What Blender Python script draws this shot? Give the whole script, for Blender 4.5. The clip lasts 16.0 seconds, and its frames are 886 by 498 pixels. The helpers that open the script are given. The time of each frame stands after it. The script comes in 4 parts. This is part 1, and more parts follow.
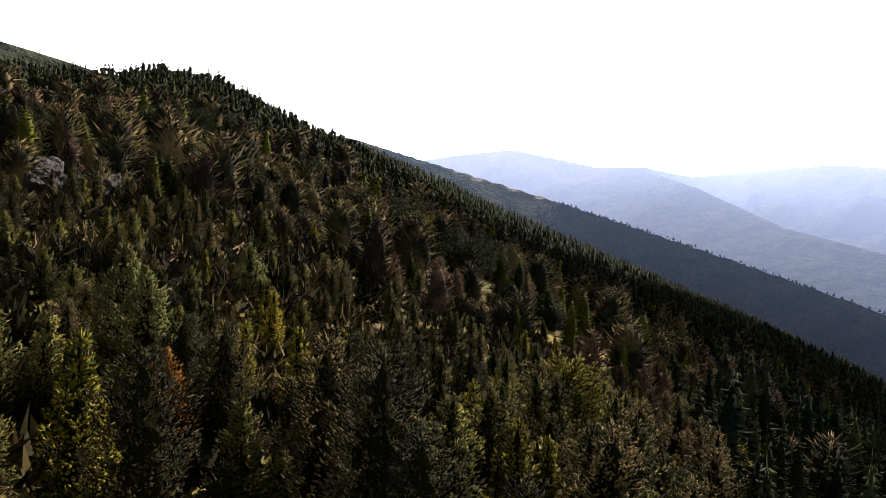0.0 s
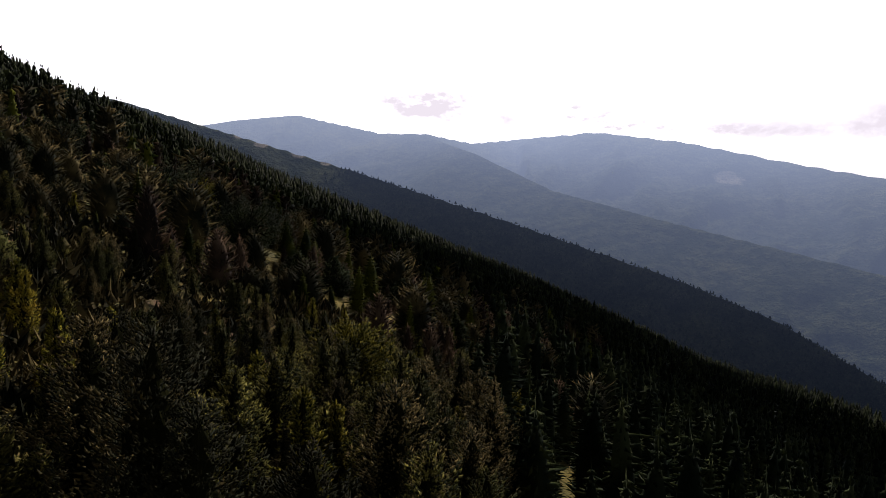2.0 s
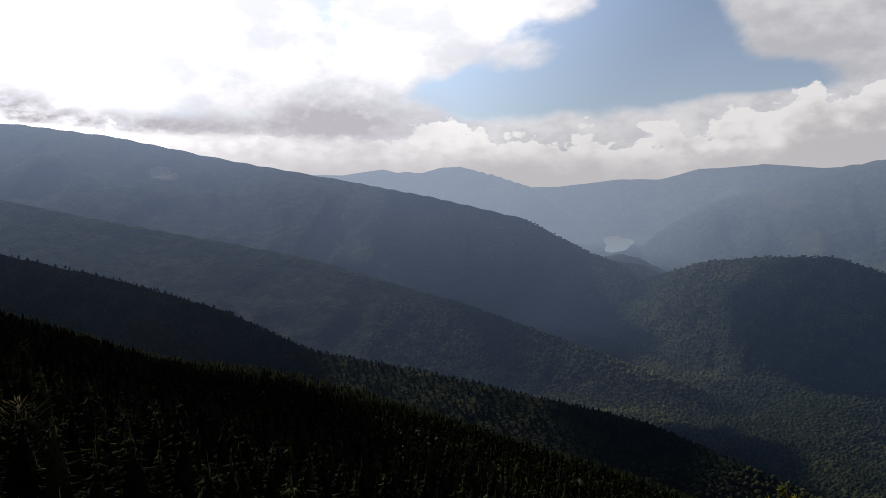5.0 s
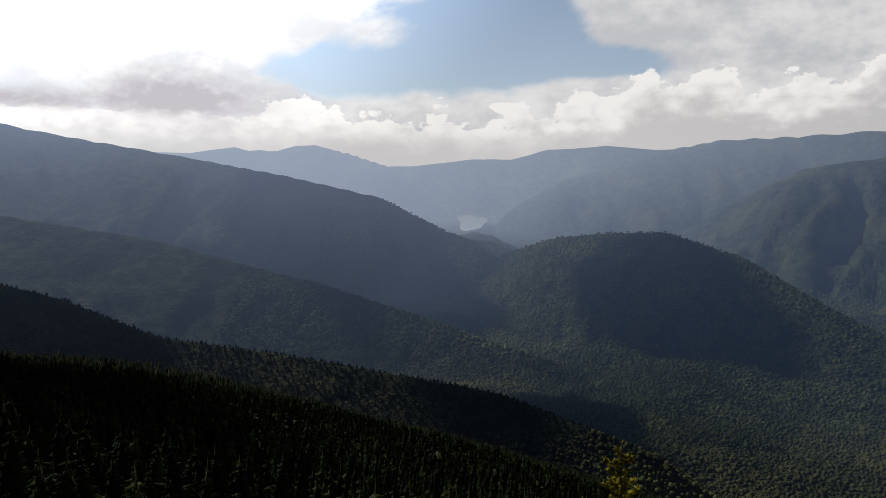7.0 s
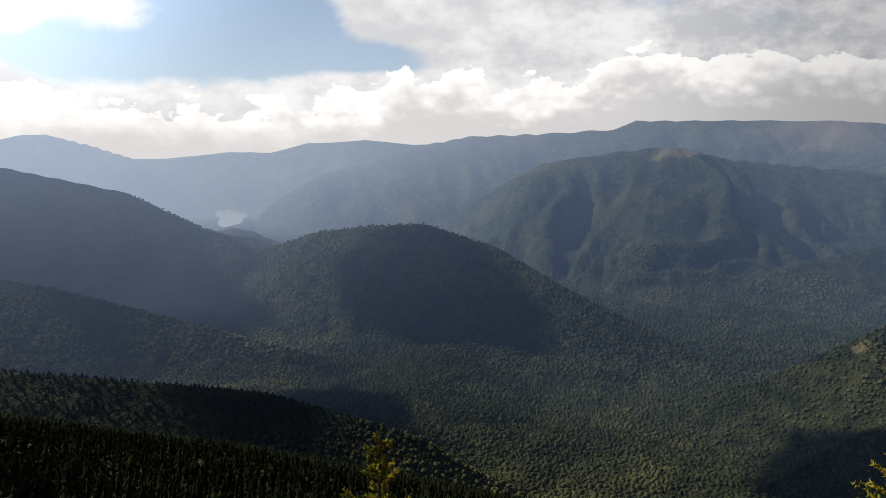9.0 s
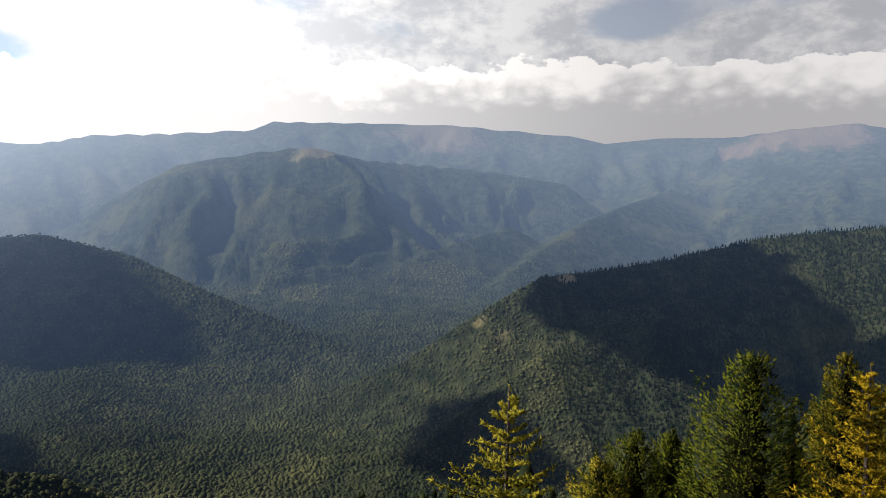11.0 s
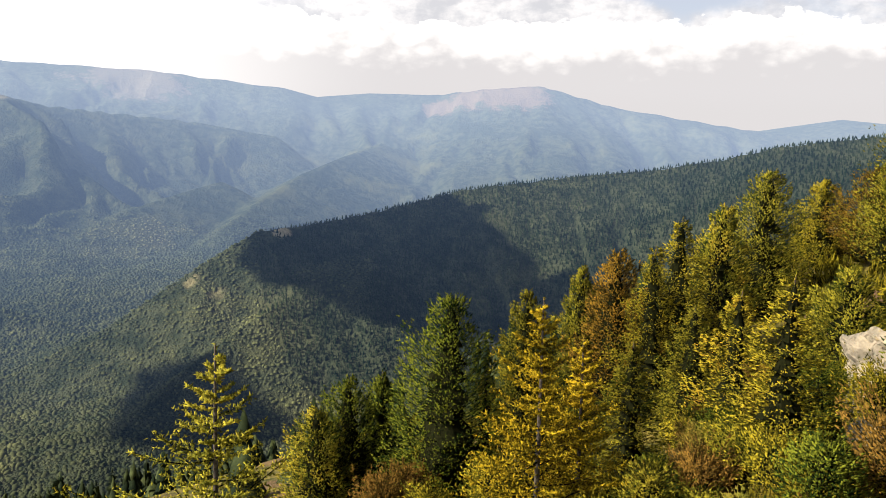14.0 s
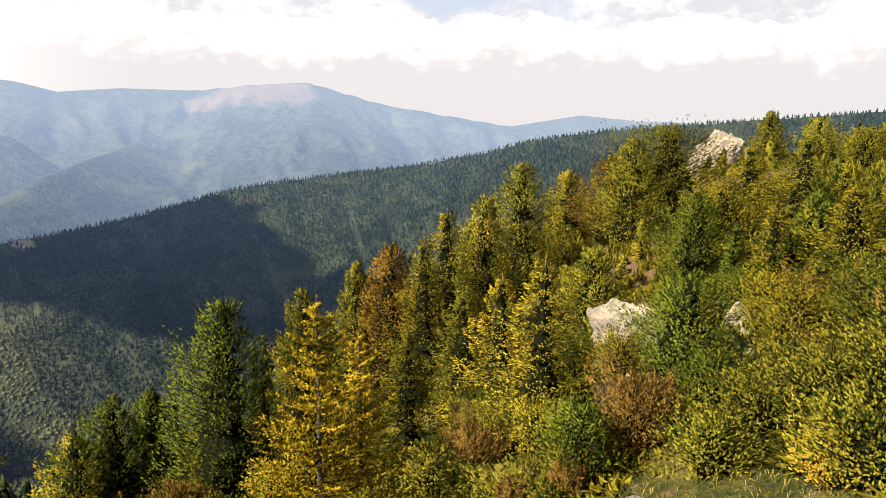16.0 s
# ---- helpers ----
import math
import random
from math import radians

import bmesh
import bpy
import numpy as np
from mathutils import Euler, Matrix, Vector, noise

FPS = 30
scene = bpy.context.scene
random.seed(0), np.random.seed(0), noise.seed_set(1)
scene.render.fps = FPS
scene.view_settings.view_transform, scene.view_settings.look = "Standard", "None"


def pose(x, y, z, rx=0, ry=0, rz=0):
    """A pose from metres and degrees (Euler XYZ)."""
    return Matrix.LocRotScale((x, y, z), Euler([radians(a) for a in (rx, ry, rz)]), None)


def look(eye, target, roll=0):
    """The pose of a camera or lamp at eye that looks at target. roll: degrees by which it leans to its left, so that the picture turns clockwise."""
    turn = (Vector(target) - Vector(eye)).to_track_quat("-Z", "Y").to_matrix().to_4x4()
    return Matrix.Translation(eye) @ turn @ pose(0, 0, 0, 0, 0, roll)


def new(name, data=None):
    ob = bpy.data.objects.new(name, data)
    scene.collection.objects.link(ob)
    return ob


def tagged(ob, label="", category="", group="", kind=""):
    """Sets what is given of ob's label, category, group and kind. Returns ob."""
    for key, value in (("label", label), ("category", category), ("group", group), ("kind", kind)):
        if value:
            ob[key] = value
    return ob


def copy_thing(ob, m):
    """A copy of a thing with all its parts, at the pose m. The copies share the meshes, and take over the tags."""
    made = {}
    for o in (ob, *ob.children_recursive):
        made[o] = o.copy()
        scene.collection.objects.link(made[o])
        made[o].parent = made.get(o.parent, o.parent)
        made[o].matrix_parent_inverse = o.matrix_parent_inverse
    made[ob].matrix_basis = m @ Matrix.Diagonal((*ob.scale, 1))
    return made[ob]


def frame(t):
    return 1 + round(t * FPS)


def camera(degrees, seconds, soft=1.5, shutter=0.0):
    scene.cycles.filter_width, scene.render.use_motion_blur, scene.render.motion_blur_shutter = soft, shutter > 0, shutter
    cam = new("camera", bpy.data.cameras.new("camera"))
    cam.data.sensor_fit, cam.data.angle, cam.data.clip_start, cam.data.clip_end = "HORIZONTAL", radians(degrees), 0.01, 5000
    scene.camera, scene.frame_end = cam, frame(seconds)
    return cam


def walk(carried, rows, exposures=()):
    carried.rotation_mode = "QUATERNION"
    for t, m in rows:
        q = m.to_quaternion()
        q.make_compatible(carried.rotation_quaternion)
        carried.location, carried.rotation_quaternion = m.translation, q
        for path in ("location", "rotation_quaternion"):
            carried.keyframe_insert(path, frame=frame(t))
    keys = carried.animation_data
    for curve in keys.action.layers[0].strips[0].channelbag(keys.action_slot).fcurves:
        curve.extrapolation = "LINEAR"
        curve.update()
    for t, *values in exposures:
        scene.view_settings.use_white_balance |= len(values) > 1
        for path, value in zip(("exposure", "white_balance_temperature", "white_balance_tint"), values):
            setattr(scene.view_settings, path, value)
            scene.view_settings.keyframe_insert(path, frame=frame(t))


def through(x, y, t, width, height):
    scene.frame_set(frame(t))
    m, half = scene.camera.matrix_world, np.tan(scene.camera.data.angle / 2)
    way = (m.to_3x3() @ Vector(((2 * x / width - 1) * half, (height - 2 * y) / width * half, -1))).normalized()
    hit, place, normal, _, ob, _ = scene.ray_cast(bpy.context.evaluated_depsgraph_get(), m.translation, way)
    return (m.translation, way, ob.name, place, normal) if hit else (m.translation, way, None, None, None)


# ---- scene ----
cam = camera(62.2, 16.0, soft=0.65)
# seconds, azimuth to the right of the start, pitch, lean to the right
ROWS = [
    (0.0, -10.40, -3.24, -2.61), (0.5, -3.89, -3.56, -2.17), (1.0, 0.0, -4.11, -1.99), (1.5, 2.29, -4.25, -1.38),
    (2.0, 6.11, -5.18, -2.0), (2.5, 15.29, -5.47, -1.77), (3.0, 21.52, -5.52, -1.45), (3.5, 27.52, -5.66, -1.05),
    (4.0, 31.97, -5.02, -1.0), (4.5, 36.84, -5.17, -1.06), (5.0, 47.92, -4.54, -0.62), (5.2, 51.10, -4.15, -0.6),
    (7.3, 60.40, -6.10, -0.9), (7.5, 61.63, -6.08, -0.9), (8.0, 65.41, -6.03, -0.88), (8.5, 70.70, -5.94, -0.81),
    (9.0, 77.51, -6.18, -1.05), (9.5, 88.25, -5.37, -0.78), (9.7, 91.29, -5.35, -0.51), (11.8, 109.96, -6.48, -0.54),
    (12.0, 111.17, -6.76, -0.5), (12.5, 116.56, -7.30, -1.01), (13.0, 120.70, -7.84, -1.12), (13.5, 123.16, -8.75, -1.16),
    (14.0, 126.95, -9.02, -1.55), (14.5, 131.78, -8.51, -1.71), (15.0, 136.52, -8.39, -1.57), (15.5, 141.49, -8.49, -1.19),
    (16.0, 144.51, -8.90, -1.0),
]
ARM = 0.45  # the camera is held at arm's length and swung round the body


def held(az, pitch, lean):
    a = radians(az)
    return pose(ARM * math.sin(a), ARM * math.cos(a), 0, 0, 0, -az) @ pose(0, 0, 0, 90 + pitch) @ pose(0, 0, 0, 0, 0, -lean)


EXPOSURES = [(0.0, 1.6, 6400, 21), (0.5, 0.98, 6350, 20), (1.0, 0.66, 6300, 20), (2.0, 0.24, 6280, 19), (2.5, 0.05, 6250, 18), (3.5, -0.36, 6200, 17), (5.0, -0.47, 6200, 13), (7.5, -0.24, 6320, 10), (9.0, 0.04, 6360, 10), (12.0, 1.0, 6500, 10), (13.5, 1.4, 6600, 10), (16.0, 1.65, 6700, 11)]
walk(cam, [(t, held(a, p, l)) for t, a, p, l in ROWS], EXPOSURES)

# ---- light ----
SUN_AZ, SUN_EL = 22.0, 40.0
sun_dir = Vector((math.sin(radians(SUN_AZ)) * math.cos(radians(SUN_EL)), math.cos(radians(SUN_AZ)) * math.cos(radians(SUN_EL)), math.sin(radians(SUN_EL))))
sun = new("sun", bpy.data.lights.new("sun", "SUN"))
sun.data.energy, sun.data.angle, sun.data.color = 5.0, radians(0.6), (1.0, 0.91, 0.74)
sun.matrix_world = look(sun_dir * 400, (0, 0, 0))


class Tree:
    """Short-hand for node trees."""

    def __init__(self, tree):
        self.t = tree

    def n(self, kind, **props):
        node = self.t.nodes.new(kind)
        for k, v in props.items():
            if k in node.inputs:
                node.inputs[k].default_value = v
            elif k == "operation":
                node.operation = v
            elif k == "blend_type":
                node.blend_type = v
            elif k == "data_type":
                node.data_type = v
            elif k == "sky_type":
                node.sky_type = v
        return node

    def link(self, a, b):
        self.t.links.new(a, b)

    def math(self, op, a, b=None, c=None, clamp=False):
        node = self.t.nodes.new("ShaderNodeMath")
        node.operation, node.use_clamp = op, clamp
        for i, v in enumerate((a, b, c)):
            if v is None:
                continue
            if isinstance(v, (int, float)):
                node.inputs[i].default_value = v
            else:
                self.link(v, node.inputs[i])
        return node.outputs[0]

    def ramp(self, v, lo, hi, a=0.0, b=1.0, smooth=True):
        node = self.t.nodes.new("ShaderNodeMapRange")
        node.interpolation_type = "SMOOTHSTEP" if smooth else "LINEAR"
        for i, q in enumerate((v, lo, hi, a, b)):
            if isinstance(q, (int, float)):
                node.inputs[i].default_value = q
            else:
                self.link(q, node.inputs[i])
        return node.outputs[0]

    def mix(self, f, a, b, mode="MIX"):
        node = self.t.nodes.new("ShaderNodeMix")
        node.data_type, node.blend_type = "RGBA", mode
        for sock, v in ((node.inputs[0], f), (node.inputs[6], a), (node.inputs[7], b)):
            if isinstance(v, (int, float)):
                sock.default_value = v
            elif isinstance(v, tuple):
                sock.default_value = (*v[:3], 1)
            else:
                self.link(v, sock)
        return node.outputs[2]

    def noise(self, vec, scale, detail=4.0, rough=0.55, dist=0.0):
        node = self.t.nodes.new("ShaderNodeTexNoise")
        node.inputs["Scale"].default_value, node.inputs["Detail"].default_value = scale, detail
        node.inputs["Roughness"].default_value, node.inputs["Distortion"].default_value = rough, dist
        self.link(vec, node.inputs["Vector"])
        return node.outputs[0]


world = bpy.data.worlds.new("sky")
scene.world = world
world.use_nodes = True
world.node_tree.nodes.clear()
w = Tree(world.node_tree)
sky = w.n("ShaderNodeTexSky", sky_type="NISHITA")
sky.sun_disc, sky.sun_elevation, sky.sun_rotation, sky.altitude = False, radians(SUN_EL), radians(SUN_AZ), 1800
co = w.n("ShaderNodeTexCoord").outputs["Generated"]
nrm = w.n("ShaderNodeVectorMath", operation="NORMALIZE")
w.link(co, nrm.inputs[0])
sep = w.n("ShaderNodeSeparateXYZ")
w.link(nrm.outputs[0], sep.inputs[0])
el = w.math("MULTIPLY", w.math("ARCSINE", sep.outputs[2]), 57.29578)
az = w.math("MULTIPLY", w.math("ARCTAN2", sep.outputs[0], sep.outputs[1]), 57.29578)
flat = w.n("ShaderNodeCombineXYZ")
w.link(az, flat.inputs[0])
w.link(w.math("MULTIPLY", el, 1.6), flat.inputs[1])
dot = w.n("ShaderNodeVectorMath", operation="DOT_PRODUCT")
w.link(nrm.outputs[0], dot.inputs[0])
dot.inputs[1].default_value = sun_dir
glare = w.ramp(dot.outputs["Value"], 0.66, 0.93)


def window(a, e, wa, we, height):
    """A soft round patch of the sky about an azimuth and elevation."""
    u = w.math("POWER", w.math("ABSOLUTE", w.math("DIVIDE", w.math("SUBTRACT", az, a), wa)), 2.0)
    v = w.math("POWER", w.math("ABSOLUTE", w.math("DIVIDE", w.math("SUBTRACT", el, e), we)), 2.0)
    return w.math("MULTIPLY", w.math("EXPONENT", w.math("MULTIPLY", w.math("ADD", u, v), -1.0)), height)


# cumulus bank along the horizon, with a lumpy top edge
big = w.noise(flat.outputs[0], 0.07, 2.0)
lump = w.noise(flat.outputs[0], 0.30, 5.0, 0.60)
fine = w.noise(flat.outputs[0], 0.9, 4.0, 0.6)
top = w.math("ADD", w.math("MULTIPLY_ADD", big, 5.0, 0.9), w.math("MULTIPLY_ADD", lump, 5.5, -1.2))
top = w.math("ADD", top, w.math("ADD", window(94.0, 8.0, 5.0, 9.0, 2.6), w.ramp(az, 60.0, 82.0, -0.4, 2.1)))
far_top = w.math("ADD", w.math("MULTIPLY_ADD", big, 1.6, 5.9), w.math("MULTIPLY", lump, 3.8))
mixer = w.ramp(az, 84.0, 102.0)
top = w.math("ADD", w.math("MULTIPLY", top, w.math("SUBTRACT", 1.0, mixer)), w.math("MULTIPLY", far_top, mixer))


def puffs(scale):
    """Rounded heads of cloud: 0 at the middle of each, about 1 between them."""
    node = w.n("ShaderNodeTexVoronoi", Scale=scale)
    node.feature = "SMOOTH_F1"
    node.inputs["Smoothness"].default_value = 0.25
    stir = w.n("ShaderNodeVectorMath", operation="MULTIPLY_ADD")
    blur = w.n("ShaderNodeTexNoise", Scale=scale * 1.3, Detail=2.0)
    w.link(flat.outputs[0], blur.inputs["Vector"])
    w.link(blur.outputs["Color"], stir.inputs[0])
    stir.inputs[1].default_value = (0.7 / scale, 0.7 / scale, 0.0)
    w.link(flat.outputs[0], stir.inputs[2])
    w.link(stir.outputs[0], node.inputs["Vector"])
    return node.outputs["Distance"]


heads, buds = puffs(0.24), puffs(0.75)
top = w.math("ADD", top, w.math("ADD", w.math("MULTIPLY_ADD", heads, -1.7, 0.75), w.math("MULTIPLY_ADD", buds, -0.7, 0.3)))
bank = w.ramp(w.math("SUBTRACT", top, el), 0.0, 0.25)
depth = w.math("DIVIDE", w.math("SUBTRACT", top, el), 5.0, clamp=True)
# high sheet with blue gaps
sheet_n = w.noise(flat.outputs[0], 0.075, 6.0, 0.55, 0.4)
gaps = [window(52.0, 7.4, 8.0, 2.0, 0.42), window(64.0, 9.5, 6.5, 3.2, 0.46), window(73.0, 8.0, 5.0, 1.3, 0.30), window(62.0, 14.5, 6.0, 4.0, 0.28), window(119.0, 11.2, 7.0, 1.7, 0.36), window(143.0, 10.4, 6.0, 1.8, 0.38), window(131.0, 13.5, 14.0, 2.0, 0.3)]
hole = gaps[0]
for q in gaps[1:]:
    hole = w.math("ADD", hole, q)
sheet = w.ramp(w.math("SUBTRACT", sheet_n, hole), 0.26, 0.42)
east = w.ramp(az, 70.0, 105.0)
shade_n = w.noise(flat.outputs[0], 0.16, 5.0, 0.6)
sky_c = w.mix(w.math("ADD", w.ramp(el, 0.0, 30.0, 0.42, 0.0), w.math("MULTIPLY", w.ramp(az, 70.0, 110.0), 0.32)), w.mix(1.0, sky.outputs[0], (0.13, 0.13, 0.125), "MULTIPLY"), (0.85, 0.88, 0.95))
zen = w.ramp(el, 16.0, 38.0, 1.0, 0.20)
dim = w.n("ShaderNodeCombineColor")
for i in range(3):
    w.link(zen, dim.inputs[i])
sky_c = w.mix(1.0, sky_c, dim.outputs[0], "MULTIPLY")
sheet_c = w.mix(w.ramp(shade_n, 0.35, 0.68), (0.92, 0.92, 0.935), (1.32, 1.29, 1.26))
bank_c = w.mix(w.ramp(el, 3.6, 1.6, 0.0, 0.7), w.mix(w.ramp(w.math("ADD", depth, w.math("ADD", w.math("MULTIPLY_ADD", shade_n, 0.8, -0.4), w.math("ADD", w.math("MULTIPLY_ADD", buds, 0.45, -0.22), w.math("MULTIPLY_ADD", heads, 0.35, -0.16)))), 0.10, 0.75), (1.5, 1.45, 1.38), w.mix(east, (0.98, 0.94, 0.92), (0.84, 0.82, 0.815))), w.mix(east, (1.0, 0.97, 0.95), (0.82, 0.80, 0.79)))
sheet_c = w.mix(east, sheet_c, w.mix(w.ramp(w.math("ADD", w.math("MULTIPLY", shade_n, 0.7), w.math("MULTIPLY", fine, 0.3)), 0.40, 0.60), (0.78, 0.79, 0.82), (1.15, 1.13, 1.11)))
overhead = w.ramp(el, 14.0, 26.0, 1.0, 0.06)
c = w.mix(w.math("MULTIPLY", sheet, overhead), sky_c, sheet_c)
c = w.mix(bank, c, bank_c)
c = w.mix(w.ramp(az, 92.0, 124.0), c, w.mix(1.0, c, (0.56, 0.56, 0.575), "MULTIPLY"))
c = w.mix(w.ramp(az, -48.0, -85.0), c, w.mix(1.0, c, (0.56, 0.56, 0.575), "MULTIPLY"))
gl = w.n("ShaderNodeCombineColor")
gain = w.math("ADD", w.math("MULTIPLY_ADD", glare, 1.6, 1.0), w.math("MULTIPLY", w.ramp(az, 34.0, 8.0, 0.0, 1.4), w.ramp(el, 25.0, 12.0)))
for i in range(3):
    w.link(gain, gl.inputs[i])
c = w.mix(1.0, c, gl.outputs[0], "MULTIPLY")
c = w.mix(w.math("MULTIPLY", w.ramp(az, 36.0, 50.0), w.ramp(az, 104.0, 90.0)), c, w.mix(1.0, c, (1.22, 1.21, 1.2), "MULTIPLY"))
# low drifts of grey cloud over the ridge below the sun
drift_n = w.noise(flat.outputs[0], 0.11, 5.0, 0.6, 0.5)
drift = w.math("MULTIPLY", w.ramp(w.math("ADD", drift_n, w.math("MULTIPLY_ADD", fine, 0.3, -0.15)), 0.24, 0.64), w.math("ADD", w.math("ADD", window(5.0, 5.9, 6.5, 1.7, 1.5), window(16.0, 5.7, 4.5, 1.1, 1.3)), w.math("ADD", window(24.0, 4.5, 12.0, 0.8, 1.3), window(40.0, 5.4, 6.0, 1.9, 1.4))), None, True)
c = w.mix(drift, c, (1.24, 1.17, 1.20))
bg = w.n("ShaderNodeBackground", Strength=0.59)
w.link(c, bg.inputs["Color"])
out = w.n("ShaderNodeOutputWorld")
w.link(bg.outputs[0], out.inputs["Surface"])

# ---- materials ----


def material(name):
    m = bpy.data.materials.new(name)
    m.use_nodes = True
    m.node_tree.nodes.clear()
    g = Tree(m.node_tree)
    b = g.n("ShaderNodeBsdfPrincipled")
    o = g.n("ShaderNodeOutputMaterial")
    g.link(b.outputs[0], o.inputs["Surface"])
    return m, g, b, o


def position(g):
    return g.n("ShaderNodeNewGeometry").outputs["Position"]


def bump(g, b, height, strength, distance):
    node = g.n("ShaderNodeBump", Strength=strength, Distance=distance)
    g.link(height, node.inputs["Height"])
    g.link(node.outputs[0], b.inputs["Normal"])


def foliage(name, dark, light, accent=None, share=0.0, rough=0.6, through=0.25, uneven=0.0):
    """Needles or leaves: colour varies from clump to clump and from tree to tree; some light passes through."""
    m, g, b, o = material(name)
    geo = g.n("ShaderNodeNewGeometry")
    rnd = g.n("ShaderNodeObjectInfo").outputs["Random"]
    n = g.noise(geo.outputs["Position"], 1.3, 3.0)
    f = g.math("ADD", g.math("MULTIPLY", geo.outputs["Random Per Island"], 0.5), g.math("MULTIPLY_ADD", n, 0.9, -0.2), clamp=True)
    c = g.mix(g.ramp(f, 0.22, 0.85), dark, light)
    if accent:
        a = g.math("ADD", g.math("MULTIPLY", rnd, 0.45), g.math("MULTIPLY", n, 0.55))
        c = g.mix(g.ramp(a, 1.0 - share - 0.12, 1.0 - share + 0.12), c, accent)
    if uneven:
        # neighbouring trees differ in how dark their needles are
        c = g.mix(g.math("MULTIPLY", g.ramp(g.noise(geo.outputs["Position"], 0.42, 2.0), 0.44, 0.58), uneven), c, tuple(q * 0.9 for q in dark))
    tone = g.n("ShaderNodeCombineColor")
    shade = g.ramp(rnd, 0.0, 1.0, 0.62, 1.25, False)
    for i in range(3):
        g.link(shade, tone.inputs[i])
    c = g.mix(1.0, c, tone.outputs[0], "MULTIPLY")
    g.link(c, b.inputs["Base Color"])
    b.inputs["Roughness"].default_value = min(0.9, rough + 0.2)
    b.inputs["Specular IOR Level"].default_value = 0.02
    if through:
        tr = g.n("ShaderNodeBsdfTranslucent")
        g.link(g.mix(1.0, c, (1.25, 1.2, 0.6), "MULTIPLY"), tr.inputs["Color"])
        mx = g.n("ShaderNodeMixShader")
        mx.inputs[0].default_value = through
        g.link(b.outputs[0], mx.inputs[1])
        g.link(tr.outputs[0], mx.inputs[2])
        g.link(mx.outputs[0], o.inputs["Surface"])
    return m


def ground_material():
    m, g, b, o = material("alpine_ground")
    p = position(g)
    n1, n2 = g.noise(p, 0.012, 5.0), g.noise(p, 0.35, 6.0, 0.65)
    n3 = g.noise(p, 3.0, 5.0, 0.7)
    grass = g.mix(g.ramp(n2, 0.35, 0.65), (0.030, 0.034, 0.008), (0.135, 0.105, 0.022))
    bare = g.noise(p, 0.16, 4.0, 0.6)
    grass = g.mix(g.ramp(g.math("ADD", g.math("MULTIPLY", bare, 0.7), g.math("MULTIPLY", n3, 0.3)), 0.50, 0.60), grass, (0.10, 0.060, 0.033))
    grass = g.mix(g.ramp(n3, 0.58, 0.75), grass, (0.18, 0.12, 0.065))
    wood = g.mix(g.ramp(n2, 0.3, 0.7), (0.016, 0.024, 0.010), (0.045, 0.052, 0.022))
    ln = g.n("ShaderNodeVectorMath", operation="LENGTH")
    g.link(p, ln.inputs[0])
    far = g.ramp(ln.outputs["Value"], 60.0, 160.0)
    c = g.mix(far, grass, wood)
    c = g.mix(g.math("MULTIPLY", g.ramp(n1, 0.66, 0.72), far), c, (0.12, 0.115, 0.05))
    g.link(c, b.inputs["Base Color"])
    b.inputs["Roughness"].default_value = 0.95
    b.inputs["Specular IOR Level"].default_value = 0.1
    bump(g, b, g.math("ADD", n3, g.math("MULTIPLY", n2, 2.0)), 0.8, 0.25)
    return m


def far_spot(azimuth, elevation, distance):
    a, e = radians(azimuth), radians(elevation)
    return (distance * math.sin(a), distance * math.cos(a), distance * math.tan(e))


# bald tops, screes and meadows on the far ranges: centre, reach, colour
BALD, SCREE = (0.078, 0.057, 0.037), (0.12, 0.11, 0.095)
MEADOWS = [
    (far_spot(131.6, 2.9, 4060), 210, BALD), (far_spot(128.6, 2.0, 4020), 130, BALD), (far_spot(126.6, 1.7, 3990), 90, BALD), (far_spot(132.6, 1.9, 4000), 120, BALD), (far_spot(137.2, 0.1, 3900), 60, SCREE), (far_spot(132.4, -1.6, 3500), 60, SCREE),
    (far_spot(122.2, -1.6, 3080), 70, (0.055, 0.05, 0.034)), (far_spot(111.6, -8.7, 2150), 60, (0.2, 0.2, 0.11)), (far_spot(95.0, 1.6, 3080), 90, (0.09, 0.08, 0.05)), (far_spot(104.0, 2.3, 4200), 260, (0.075, 0.062, 0.042)),
    (far_spot(114.4, -7.5, 1332), 16, (0.22, 0.185, 0.12)), (far_spot(107.6, -11.0, 1270), 20, (0.10, 0.09, 0.05)), (far_spot(109.5, -12.2, 1230), 20, (0.10, 0.09, 0.05)), (far_spot(20.4, 0.4, 2650), 36, SCREE), (far_spot(-8.0, 2.25, 1290), 13, SCREE), (far_spot(-5.2, 1.55, 1275), 12, SCREE), (far_spot(-9.6, 2.75, 1310), 8, SCREE), (far_spot(-3.2, 0.95, 1260), 9, SCREE), (far_spot(27.0, 0.6, 2650), 40, (0.12, 0.11, 0.08)), (far_spot(36.5, -1.0, 2500), 24, SCREE),
]


